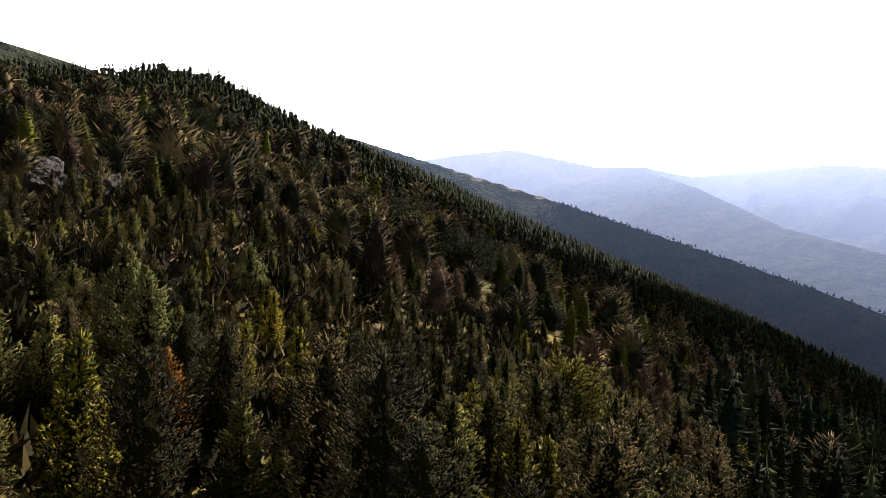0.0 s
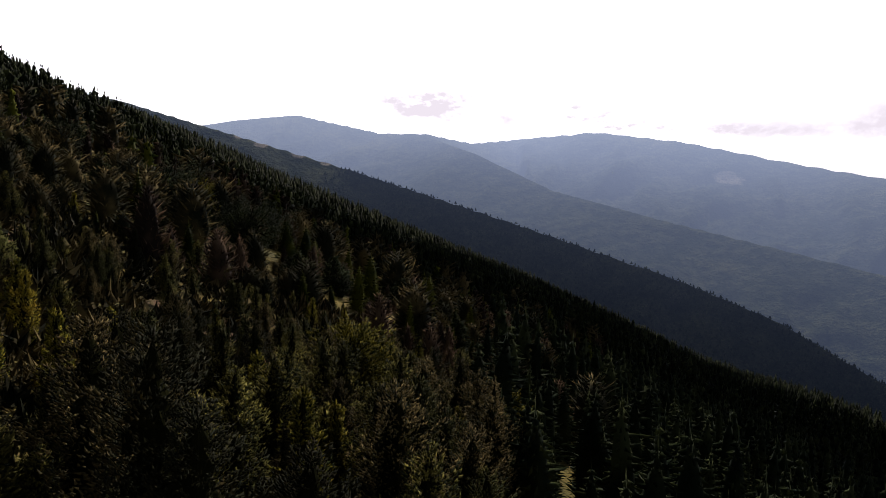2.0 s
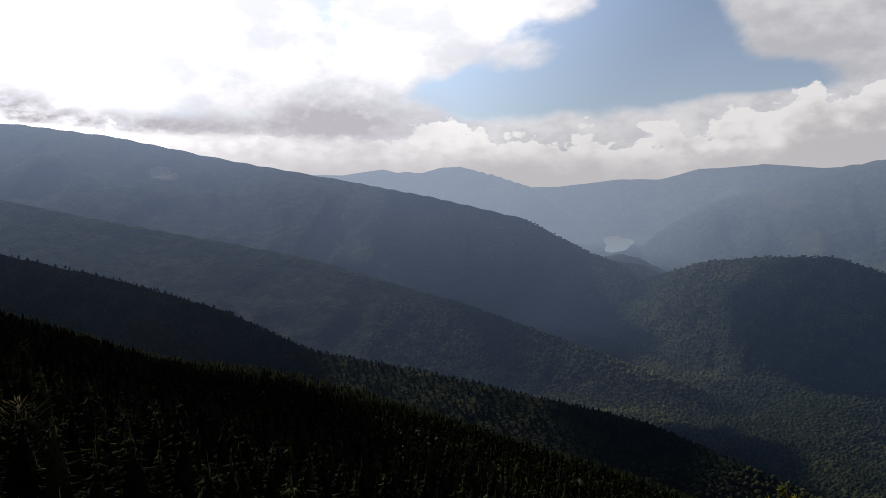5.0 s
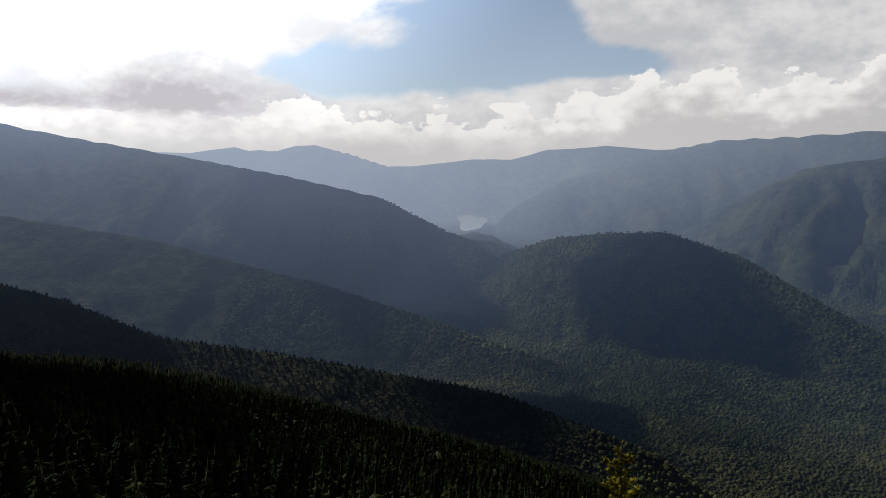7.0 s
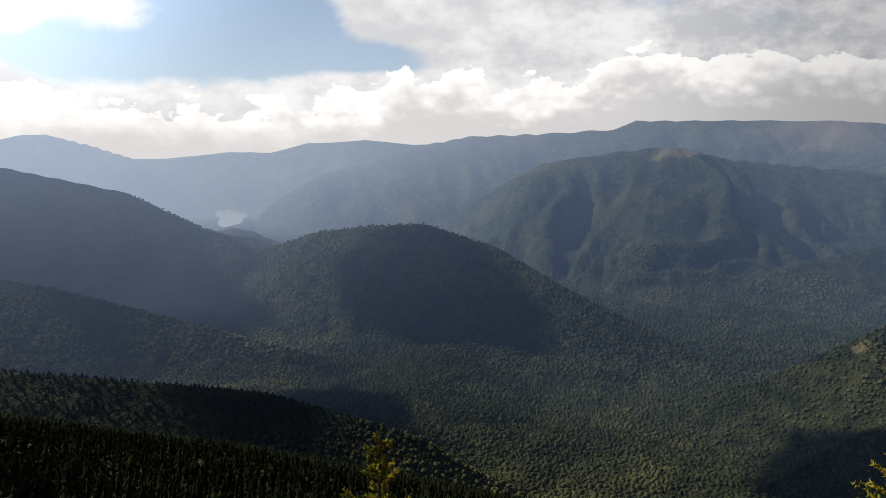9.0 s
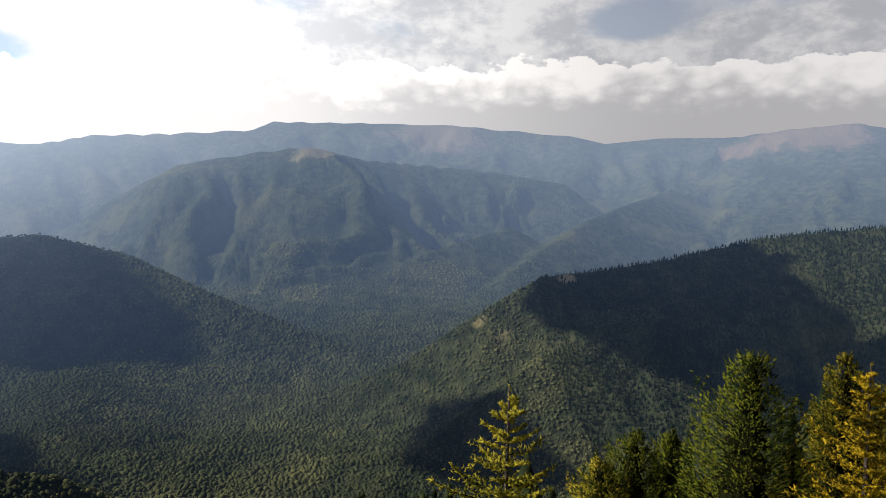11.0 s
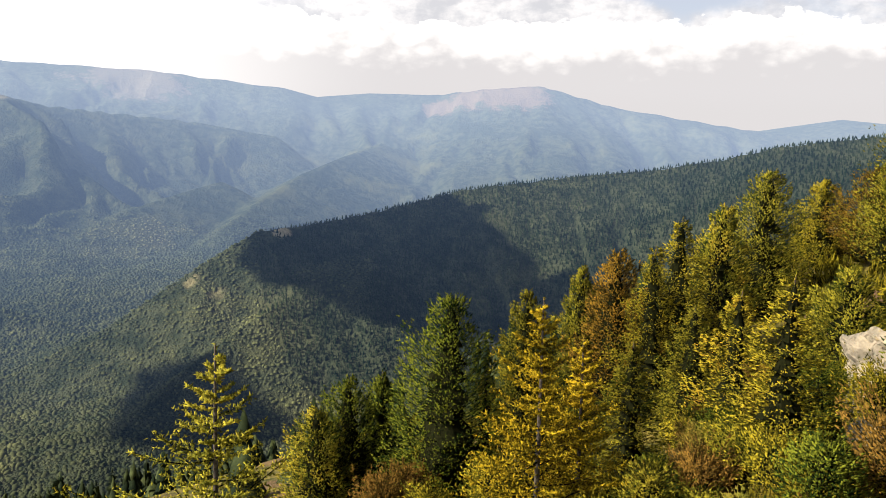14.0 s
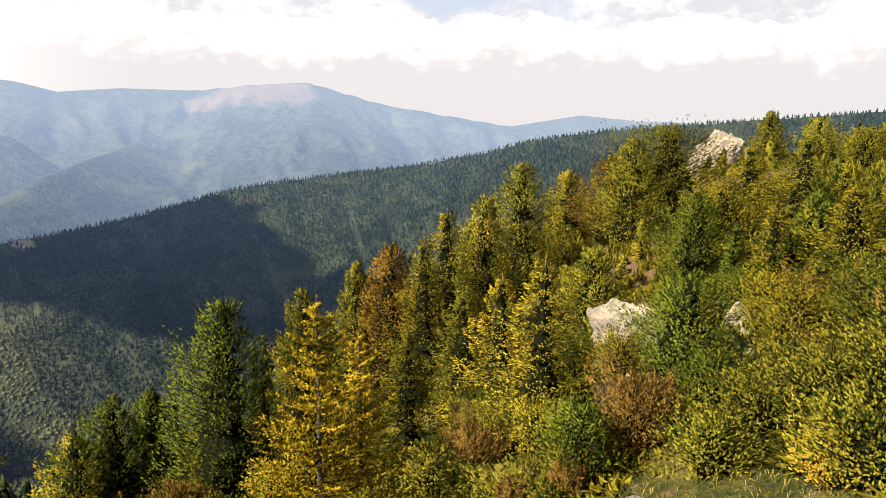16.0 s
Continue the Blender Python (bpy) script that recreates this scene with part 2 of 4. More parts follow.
def haze_glow_material(name, dark, light, meadows=(), per_tree=False):
    """The far ranges and their woods, with the haze of distance painted on as emission."""
    m, g, b, o = material(name)
    geo = g.n("ShaderNodeNewGeometry")
    p = geo.outputs["Position"]
    ln = g.n("ShaderNodeVectorMath", operation="LENGTH")
    g.link(p, ln.inputs[0])
    dist = ln.outputs["Value"]
    n1, n2, n3 = g.noise(p, 0.004, 6.0, 0.6), g.noise(p, 0.03, 5.0, 0.65), g.noise(p, 0.12, 3.0, 0.6)
    f = g.ramp(n2, 0.35, 0.65)
    if per_tree:
        f = g.math("ADD", g.math("MULTIPLY", f, 0.6), g.math("MULTIPLY", geo.outputs["Random Per Island"], 0.4), clamp=True)
    c = g.mix(f, dark, light)
    rich = 1.7 if per_tree else 1.3
    c = g.mix(g.ramp(n1, 0.53, 0.70), c, (light[0] * rich, light[1] * (rich - 0.1), light[2] * (rich - 0.3)))
    c = g.mix(g.ramp(n1, 0.50, 0.36, 0.0, 0.6), c, dark)
    for centre, reach, col in meadows:
        off = g.n("ShaderNodeVectorMath", operation="DISTANCE")
        g.link(p, off.inputs[0])
        off.inputs[1].default_value = centre
        edge = g.math("ADD", off.outputs["Value"], g.math("MULTIPLY_ADD", n1, reach * 2.4, g.math("MULTIPLY_ADD", n2, reach * 1.6, -reach * 2.0)))
        c = g.mix(g.ramp(edge, reach * 1.25, reach * 0.7), c, col)
    g.link(c, b.inputs["Base Color"])
    b.inputs["Roughness"].default_value = 1.0
    b.inputs["Specular IOR Level"].default_value = 0.0
    if not per_tree:
        bump(g, b, g.math("ADD", n3, g.math("MULTIPLY", n2, 3.0)), 0.6, 12.0)
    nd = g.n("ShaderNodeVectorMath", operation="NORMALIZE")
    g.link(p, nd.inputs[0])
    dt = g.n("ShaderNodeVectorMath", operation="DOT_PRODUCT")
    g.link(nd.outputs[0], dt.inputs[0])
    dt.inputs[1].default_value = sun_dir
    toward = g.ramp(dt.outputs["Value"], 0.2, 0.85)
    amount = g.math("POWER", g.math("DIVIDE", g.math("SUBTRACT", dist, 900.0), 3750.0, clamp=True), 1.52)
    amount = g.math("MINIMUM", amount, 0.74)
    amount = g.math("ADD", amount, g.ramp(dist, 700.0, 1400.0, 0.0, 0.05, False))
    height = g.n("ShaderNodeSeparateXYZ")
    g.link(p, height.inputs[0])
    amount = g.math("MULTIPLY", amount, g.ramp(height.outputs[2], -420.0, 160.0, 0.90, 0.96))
    haze_tint = g.mix(toward, g.mix(amount, (0.086, 0.148, 0.275), (0.168, 0.202, 0.262)), g.mix(amount, (0.30, 0.40, 0.63), (0.62, 0.70, 0.82)))
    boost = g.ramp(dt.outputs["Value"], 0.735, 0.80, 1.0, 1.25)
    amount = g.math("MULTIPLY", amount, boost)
    # haze put in as glow, stronger with distance and toward the sun
    g.link(haze_tint, b.inputs["Emission Color"])
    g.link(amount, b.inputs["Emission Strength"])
    return m


# near-black colour: the shade inside a crown painted on limbs and core
def twig_shade_material():
    m, g, b, o = material("twigs_with_painted_shade")
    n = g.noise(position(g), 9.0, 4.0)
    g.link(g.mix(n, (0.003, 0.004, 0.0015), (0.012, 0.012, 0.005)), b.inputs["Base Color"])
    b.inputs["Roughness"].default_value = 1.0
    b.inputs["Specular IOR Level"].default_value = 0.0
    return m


def bark_material(name, dark, light):
    m, g, b, o = material(name)
    p = position(g)
    n = g.noise(p, 14.0, 5.0, 0.7)
    g.link(g.mix(g.ramp(n, 0.35, 0.65), dark, light), b.inputs["Base Color"])
    b.inputs["Roughness"].default_value = 0.9
    bump(g, b, n, 0.7, 0.02)
    return m


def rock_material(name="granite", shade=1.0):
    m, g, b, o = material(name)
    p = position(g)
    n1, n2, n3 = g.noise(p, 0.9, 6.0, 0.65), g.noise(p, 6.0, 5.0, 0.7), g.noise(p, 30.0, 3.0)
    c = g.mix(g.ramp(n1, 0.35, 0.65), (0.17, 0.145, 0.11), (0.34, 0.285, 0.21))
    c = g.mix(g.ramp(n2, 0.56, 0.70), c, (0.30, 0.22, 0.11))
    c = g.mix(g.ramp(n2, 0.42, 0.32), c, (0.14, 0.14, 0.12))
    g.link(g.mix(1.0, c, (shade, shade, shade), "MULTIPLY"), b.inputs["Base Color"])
    b.inputs["Roughness"].default_value = 0.9
    crack = g.n("ShaderNodeTexVoronoi")
    crack.feature, crack.inputs["Scale"].default_value = "DISTANCE_TO_EDGE", 1.1
    bent = g.n("ShaderNodeVectorMath", operation="MULTIPLY_ADD")
    wav = g.n("ShaderNodeTexNoise", Scale=1.4, Detail=4.0)
    g.link(p, wav.inputs["Vector"])
    g.link(wav.outputs["Color"], bent.inputs[0])
    bent.inputs[1].default_value = (1.6, 1.6, 1.6)
    g.link(p, bent.inputs[2])
    g.link(bent.outputs[0], crack.inputs["Vector"])
    seam = g.ramp(crack.outputs["Distance"], 0.0, 0.05)
    bump(g, b, g.math("ADD", g.math("MULTIPLY", seam, 0.5), g.math("ADD", n2, g.math("MULTIPLY", n3, 0.4))), 1.0, 0.14)
    return m


def cloud_material():
    m, g, b, o = material("cloud_white")
    n = g.noise(position(g), 0.02, 4.0)
    g.link(g.mix(n, (0.78, 0.78, 0.80), (0.92, 0.92, 0.92)), b.inputs["Base Color"])
    b.inputs["Roughness"].default_value = 1.0
    return m


M_GROUND = ground_material()
M_FAR = haze_glow_material("distant_range", (0.014, 0.019, 0.012), (0.036, 0.041, 0.024), MEADOWS)
M_FAR_SPRUCE = haze_glow_material("distant_conifers", (0.004, 0.009, 0.005), (0.020, 0.027, 0.013), (), True)
M_FAR_LEAF = haze_glow_material("distant_broadleaves", (0.020, 0.026, 0.013), (0.052, 0.057, 0.027), (), True)
M_SPRUCE = foliage("spruce_needles", (0.005, 0.009, 0.005), (0.040, 0.049, 0.019), None, 0.0, 0.6, 0.10, 0.8)
M_PINE = foliage("pine_needles", (0.010, 0.016, 0.002), (0.175, 0.150, 0.014), (0.22, 0.12, 0.011), 0.2, 0.55, 0.05)
M_YOUNG = foliage("young_pine_needles", (0.010, 0.014, 0.006), (0.150, 0.136, 0.030), (0.16, 0.10, 0.022), 0.10, 0.55, 0.12, 0.75)
M_THICKET = foliage("thicket_needles", (0.009, 0.011, 0.006), (0.120, 0.092, 0.036), None, 0.0, 0.6, 0.08, 0.9)
M_PINE_DARK = foliage("dark_pine_needles", (0.005, 0.012, 0.002), (0.092, 0.100, 0.009), None, 0.0, 0.5, 0.05)
M_PINE_GOLD = foliage("gold_pine_needles", (0.016, 0.018, 0.002), (0.235, 0.188, 0.014), (0.23, 0.12, 0.010), 0.18, 0.55, 0.05)
M_PINE_RUST = foliage("rusty_pine_needles", (0.018, 0.013, 0.003), (0.19, 0.11, 0.014), (0.22, 0.09, 0.012), 0.3, 0.6, 0.05)
M_PINE_DEAD = foliage("orange_dead_needles", (0.05, 0.028, 0.008), (0.27, 0.125, 0.020), (0.06, 0.065, 0.02), 0.45, 0.6, 0.25)
M_PINE_BROWN = foliage("brown_thicket_needles", (0.012, 0.009, 0.007), (0.110, 0.072, 0.042), None, 0.0, 0.6, 0.06, 0.8)
M_LARCH_GOLD = foliage("golden_larch_needles", (0.06, 0.050, 0.004), (0.56, 0.39, 0.020), (0.42, 0.22, 0.012), 0.15, 0.6, 0.18)
M_LARCH_GREEN = foliage("yellowing_larch_needles", (0.075, 0.078, 0.010), (0.32, 0.28, 0.030), None, 0.0, 0.6, 0.35)
M_RUST = foliage("rusty_shrub_needles", (0.040, 0.026, 0.006), (0.18, 0.100, 0.020), (0.10, 0.095, 0.014), 0.35, 0.7, 0.08)
M_GRASS = foliage("dry_grass", (0.040, 0.040, 0.008), (0.20, 0.165, 0.030), (0.20, 0.12, 0.04), 0.25, 0.8, 0.15)
M_TWIG_SHADE = twig_shade_material()
M_BARK = bark_material("conifer_bark", (0.016, 0.012, 0.008), (0.062, 0.046, 0.032))
M_ROCK, M_CLOUD = rock_material(), cloud_material()
# the same granite darkened, its backlit shade put into the colour
M_ROCK_SHADE = rock_material("granite_with_painted_shade", 0.07)

# ---- the lie of the land ----


def lattice(ix, iy, seed):
    h = (ix * 374761393 + iy * 668265263 + seed * 1442695041) & 0xFFFFFFFF
    h = ((h ^ (h >> 13)) * 1274126177) & 0xFFFFFFFF
    return ((h ^ (h >> 16)) & 0xFFFF) / 65535.0


def value_noise(x, y, seed):
    ix, iy = np.floor(x).astype(np.int64), np.floor(y).astype(np.int64)
    fx, fy = x - ix, y - iy
    fx, fy = fx * fx * (3 - 2 * fx), fy * fy * (3 - 2 * fy)
    a = lattice(ix, iy, seed) * (1 - fx) + lattice(ix + 1, iy, seed) * fx
    b = lattice(ix, iy + 1, seed) * (1 - fx) + lattice(ix + 1, iy + 1, seed) * fx
    return a * (1 - fy) + b * fy - 0.5


def fractal(x, y, size, octaves, seed, gain=0.5):
    total, amp = 0.0, 1.0
    for k in range(octaves):
        total = total + amp * value_noise(x / size, y / size, seed + k)
        size, amp = size / 2.03, amp * gain
    return total


def crest_points(rows):
    """Rows of azimuth, elevation (degrees) and distance of a crest as seen from the lookout."""
    return np.array([(d * math.sin(radians(a)), d * math.cos(radians(a)), d * math.tan(radians(e))) for a, e, d in rows])


# crest of each range: rows, slope of its sides, depth of the gullies down its sides
RANGES = {
    "next_ridge": ([(-45, 9.0, 1500), (-17, 4.8, 1400), (-8.4, 2.6, 1300), (-1.5, 0.8, 1250), (11.7, -3.0, 1150), (24, -6.6, 1100), (31, -9.0, 1050), (37.7, -12.3, 1000), (45.7, -13.8, 960), (63.4, -16.9, 900), (76, -20.6, 860), (81, -23.2, 850)], 0.50, 10),
    "forest_spur": ([(4.8, 3.4, 2860), (8.3, 2.3, 2500), (14.3, -0.3, 2200), (21.6, -2.0, 2000), (37, -5.1, 1850), (49.4, -8.7, 1700), (58, -11.5, 1600), (66, -14.0, 1500)], 0.42, 25),
    "cloudy_range": ([(-14, 3.2, 3300), (-10, 4.1, 3300), (-5.4, 4.7, 3300), (1, 3.6, 3100), (4.5, 3.7, 2900), (8, 3.1, 3000), (11.5, 3.5, 3100), (17.5, 4.2, 3000), (23.7, 3.6, 2900), (31.8, 2.1, 2800), (41, 0.6, 2700), (46.7, -0.4, 2600), (54.2, -2.05, 2500), (59.5, -4.7, 2450), (65.8, -7.9, 2200)], 0.42, 45),
    "blue_peaks": ([(20, 0.5, 4700), (37, 1.1, 4700), (40.1, 1.1, 4700), (43.2, 1.6, 4700), (45.6, 1.4, 4650), (48.9, 2.0, 4600), (51.8, 1.3, 4450), (54.4, 0.5, 4300)], 0.72, 40),
    "farther_peaks": ([(53, 0.4, 4800), (57, 0.5, 4800), (61.3, 1.1, 4800), (64.4, 1.1, 4800), (67, 1.8, 4780), (71.3, 2.2, 4750), (75.1, 1.9, 4750), (90, 2.0, 4800)], 0.50, 40),
    "lake_knob": ([(59.9, -4.9, 2900), (61.6, -4.55, 2900), (63.0, -4.9, 2880), (65.0, -5.8, 2850)], 0.45, 0),
    "knoll_hill": ([(64, -6.2, 2350), (67.7, -4.9, 2250), (72, -4.4, 2150), (76, -4.2, 2100), (81.3, -5.8, 2000), (87.1, -8.9, 1850), (94.9, -12.3, 1700), (99.8, -14.2, 1600)], 0.55, 30),
    "lake_range": ([(62.6, -4.6, 3750), (64.3, -2.8, 3800), (67.7, -0.6, 3850), (75.4, 1.8, 3950), (79.4, 2.6, 4050), (85, 2.9, 4150), (94, 3.5, 4300), (102.4, 3.3, 4300), (108, 3.1, 4300)], 0.55, 60),
    "gully_mountain": ([(76.5, -4.6, 3300), (80.8, -1.7, 3250), (85, 0.6, 3200), (90.5, 1.6, 3150), (94.6, 2.1, 3100), (98.1, 1.2, 3200), (102.6, 0.8, 3300), (108.3, 0.3, 3400), (114, -0.6, 3400)], 0.60, 125),
    "bald_range": ([(91.9, 3.9, 4500), (97.4, 3.9, 4400), (105.5, 3.8, 4300), (114.5, 3.0, 4200), (117.1, 2.4, 4200), (121, 2.8, 4200), (125.7, 2.8, 4200), (131.1, 3.5, 4100), (134, 3.7, 4100), (139.6, 2.2, 4200), (147.3, 1.0, 4300), (152, 0.4, 4400)], 0.45, 60),
    "bald_spur": ([(122, -0.9, 3500), (118.7, -2.2, 3150), (116, -3.4, 2900), (113.4, -5.1, 2650), (110.8, -7.1, 2450)], 0.5, 30),
    "gully_foot": ([(110, -4.0, 2800), (108.7, -4.4, 2750), (103, -6.2, 2500), (99.1, -8.7, 2300), (93.6, -11.4, 2100)], 0.5, 40),
    "lower_spur": ([(116, -12.4, 1180), (112.6, -14.2, 1130), (110.8, -15.4, 1110), (106, -18.6, 1060), (100.8, -23.0, 980), (97.1, -25.2, 930)], 0.62, 12),
    "end_hill": ([(149, 0.6, 4800), (154.8, 1.6, 4800), (159, 1.2, 4800), (175, 0.8, 4800)], 0.2, 10),
    "clearing_spur": ([(94.5, -17.4, 1300), (101.9, -14.4, 1290), (108.4, -10.3, 1300), (112.8, -7.7, 1340), (116.4, -7.3, 1360), (121.7, -6.2, 1400), (128.5, -4.3, 1450), (136.6, -3.1, 1500), (141.8, -2.5, 1500), (147.4, -1.4, 1480), (151, -0.4, 1460), (156, 0.4, 1440), (175, 2.0, 1400), (200, 6, 1400)], 0.52, 35),
    "west_hill": ([(-75, 11, 900), (-50, 10.2, 900), (-41.7, 9.6, 900), (-36, 8.4, 900), (-30, 6.5, 950)], 0.5, 10),
}
SLOPE, UP_AZ, FOOT = 0.43, radians(-96.0), -5.5


def to_crest(x, y, pts):
    """Distance to a crest line, the crest's height there, and the way along it."""
    best = np.full(x.shape, 1e12)
    height, along = np.zeros(x.shape), np.zeros(x.shape)
    run = 0.0
    for p, q in zip(pts[:-1], pts[1:]):
        dx, dy = q[0] - p[0], q[1] - p[1]
        ll = dx * dx + dy * dy
        s = np.clip(((x - p[0]) * dx + (y - p[1]) * dy) / ll, 0, 1)
        d2 = (x - p[0] - s * dx) ** 2 + (y - p[1] - s * dy) ** 2
        near = d2 < best
        best = np.where(near, d2, best)
        height = np.where(near, p[2] + s * (q[2] - p[2]), height)
        along = np.where(near, run + s * math.sqrt(ll), along)
        run += math.sqrt(ll)
    return np.sqrt(best), height, along


CRESTS = {k: (crest_points(r), s, g) for k, (r, s, g) in RANGES.items()}


# how far the rim of the hillside lifts above an even slope, by azimuth, in degrees
RIM_AZ = [-60, -42, -36, -32, -28, -24, -21, -17, -8, 0, 6, 13, 18, 22, 26, 29, 33, 37, 44, 50, 56, 63, 70, 76, 81, 85, 90, 96, 122, 135, 150, 160]
RIM_LIFT = [0, 0, -0.6, 0.0, -0.3, -0.5, -0.6, 0.0, 0.1, 0.5, 0.9, 1.3, 1.0, 0.7, 0.5, 0.9, 1.7, 2.2, 2.2, 2.2, 1.9, 1.7, 0.8, -0.1, -0.9, -1.8, -4.0, -6.0, -6.0, -5.0, -2.0, 0]


def home_slope(x, y):
    """The even hillside on which the lookout stands, with its crest to the west and the rocky rise to the south."""
    r = np.hypot(x, y)
    way = np.degrees(np.arctan2(x, y))
    z = r * np.tan(np.radians(np.interp(way, RIM_AZ, RIM_LIFT))) * np.clip((r - 62) / 90, 0, 1)
    z = z + FOOT + SLOPE * (x * math.sin(UP_AZ) + y * math.cos(UP_AZ))
    z = z - 0.00033 * np.maximum(0, r - 330) ** 2
    up = x * math.sin(UP_AZ) + y * math.cos(UP_AZ)
    z = z - 0.0016 * np.maximum(0, up - 40) ** 2
    az = np.degrees(np.arctan2(x, y))
    z = z - 0.118 * r * np.clip((-28 - az) / 20, 0, 2) * (az > -120)
    bx, by = x - 260 * math.sin(radians(-31)), y - 260 * math.cos(radians(-31))
    z = z + 4.6 * np.exp(-(bx * bx + by * by) / 45.0 ** 2)
    a = radians(158)
    kx, ky = x - 66 * math.sin(a), y - 66 * math.cos(a)
    along, across = kx * math.sin(radians(68)) + ky * math.cos(radians(68)), kx * math.sin(a) + ky * math.cos(a)
    z = z + 7.5 * np.exp(-(along / 22) ** 2 - (across / 27) ** 2)
    z = z + np.clip(r / 60, 0.15, 1) * (1.2 * fractal(x, y, 23.0, 3, 11) + np.clip(r / 200, 0, 1) * 8 * fractal(x, y, 140.0, 2, 17))
    knoll = -1.62 - 0.62 * np.maximum(0, r - 0.8) + 0.25 * fractal(x, y, 2.5, 3, 5)
    return np.maximum(z, knoll)


def land(x, y):
    r = np.hypot(x, y)
    z = -405 + 0.066 * np.maximum(0, r - 1800) + 46 * fractal(x, y, 330.0, 4, 31) * np.clip(2.6 - r / 1500, 0.1, 1)
    for i, (pts, slope, gully) in enumerate(CRESTS.values()):
        d, h, s = to_crest(x, y, pts)
        wob = fractal(x, y, 260.0, 3, 50 + i)
        ridged = np.abs(fractal(s + 130 * wob, d * 0.30 + 60 * wob, 240.0, 4, 70 + i, 0.6)) * 2 - 0.35
        gully = gully * np.clip(s / 350, 0, 1)
        zz = h - slope * d * (1 + 0.10 * wob) + gully * np.clip(d / 250, 0, 1) * ridged + np.clip(d / 60, 0.0, 1) * 6 * fractal(x, y, 60.0, 3, 90 + i)
        k = np.clip(0.5 + 0.5 * (zz - z) / 25.0, 0, 1)
        z = z * (1 - k) + zz * k + 12.0 * k * (1 - k)
    hz = home_slope(x, y)
    return np.maximum(z, hz)


def sheet_mesh(name, azimuths, radii, mat):
    a, r = np.meshgrid(np.radians(azimuths), radii, indexing="ij")
    x, y = r * np.sin(a), r * np.cos(a)
    z = land(x, y)
    na, nr = a.shape
    idx = np.arange(na * nr).reshape(na, nr)
    nxt = np.roll(idx, -1, 0)
    faces = np.stack([idx[:, :-1], nxt[:, :-1], nxt[:, 1:], idx[:, 1:]], -1).reshape(-1, 4)
    me = bpy.data.meshes.new(name)
    me.vertices.add(na * nr)
    me.vertices.foreach_set("co", np.stack([x, y, z], -1).astype(np.float32).ravel())
    me.loops.add(faces.size)
    me.loops.foreach_set("vertex_index", faces[:, ::-1].astype(np.int32).ravel())
    me.polygons.add(len(faces))
    me.polygons.foreach_set("loop_start", np.arange(0, faces.size, 4, dtype=np.int32))
    me.polygons.foreach_set("use_smooth", np.ones(len(faces), bool))
    me.update(calc_edges=True)
    me.materials.append(mat)
    return new(name, me)


AZIMUTHS = np.concatenate([np.arange(-60, 185, 0.35), np.arange(185, 300, 2.5)])
NEAR_R = np.concatenate([[0.01, 0.5], np.geomspace(1.0, 800, 150)])
FAR_R = np.geomspace(800, 4950, 210)
ground = tagged(sheet_mesh("ground", AZIMUTHS, NEAR_R, M_GROUND), "grassy and wooded mountainside falling to a valley", "ground", kind="structure")
backdrop = tagged(sheet_mesh("backdrop", AZIMUTHS, FAR_R, M_FAR), "wooded mountain ranges far across the valley with blue haze painted as glow", "mountains", kind="structure")


def merged(name, mat, tv, tf, x, y, z, wide, tall, lean=0.04, seed=1, smooth=False):
    """One object of many like shapes: the template's vertices tv and triangles tf set at each place, turned, scaled and slightly tilted."""
    rng = np.random.default_rng(seed)
    n = len(x)
    ang = rng.uniform(0, 2 * math.pi, n)
    ca, sa = np.cos(ang)[:, None], np.sin(ang)[:, None]
    jit = 1 + rng.uniform(-0.22, 0.22, (n, len(tv)))
    vx, vy = tv[None, :, 0] * jit, tv[None, :, 1] * jit
    px = (vx * ca - vy * sa) * wide[:, None] + x[:, None] + rng.normal(0, lean, n)[:, None] * tv[None, :, 2] * tall[:, None]
    py = (vx * sa + vy * ca) * wide[:, None] + y[:, None] + rng.normal(0, lean, n)[:, None] * tv[None, :, 2] * tall[:, None]
    pz = tv[None, :, 2] * tall[:, None] + z[:, None]
    co = np.stack([px, py, pz], -1).astype(np.float32)
    fc = (tf[None] + (np.arange(n) * len(tv))[:, None, None]).astype(np.int32).reshape(-1, 3)
    me = bpy.data.meshes.new(name)
    me.vertices.add(n * len(tv))
    me.vertices.foreach_set("co", co.ravel())
    me.loops.add(fc.size)
    me.loops.foreach_set("vertex_index", fc.ravel())
    me.polygons.add(len(fc))
    me.polygons.foreach_set("loop_start", np.arange(0, fc.size, 3, dtype=np.int32))
    me.polygons.foreach_set("use_smooth", np.full(len(fc), smooth))
    me.update(calc_edges=True)
    me.materials.append(mat)
    return new(name, me)


def skirts(levels, sides):
    """A conifer in a few ragged skirts of boughs, one unit tall and about one wide."""
    v, f = [], []
    for k in range(levels):
        z0, z1 = 0.08 + 0.86 * k / levels, 0.08 + 0.86 * (k + 1) / levels + 0.22 / levels * 1.6
        rad = 0.5 * (1 - k / levels) ** 0.85 + 0.03
        base = len(v)
        v.append((0, 0, min(1.0, z1 + 0.05)))
        for i in range(sides):
            a = 2 * math.pi * (i + 0.5 * (k % 2)) / sides
            rr = rad * (1.0 if i % 2 else 0.62)
            v.append((rr * math.cos(a), rr * math.sin(a), z0 - (0.04 if i % 2 else -0.05)))
        for i in range(sides):
            f.append((base, base + 1 + i, base + 1 + (i + 1) % sides))
    return np.array(v, float), np.array(f, int)


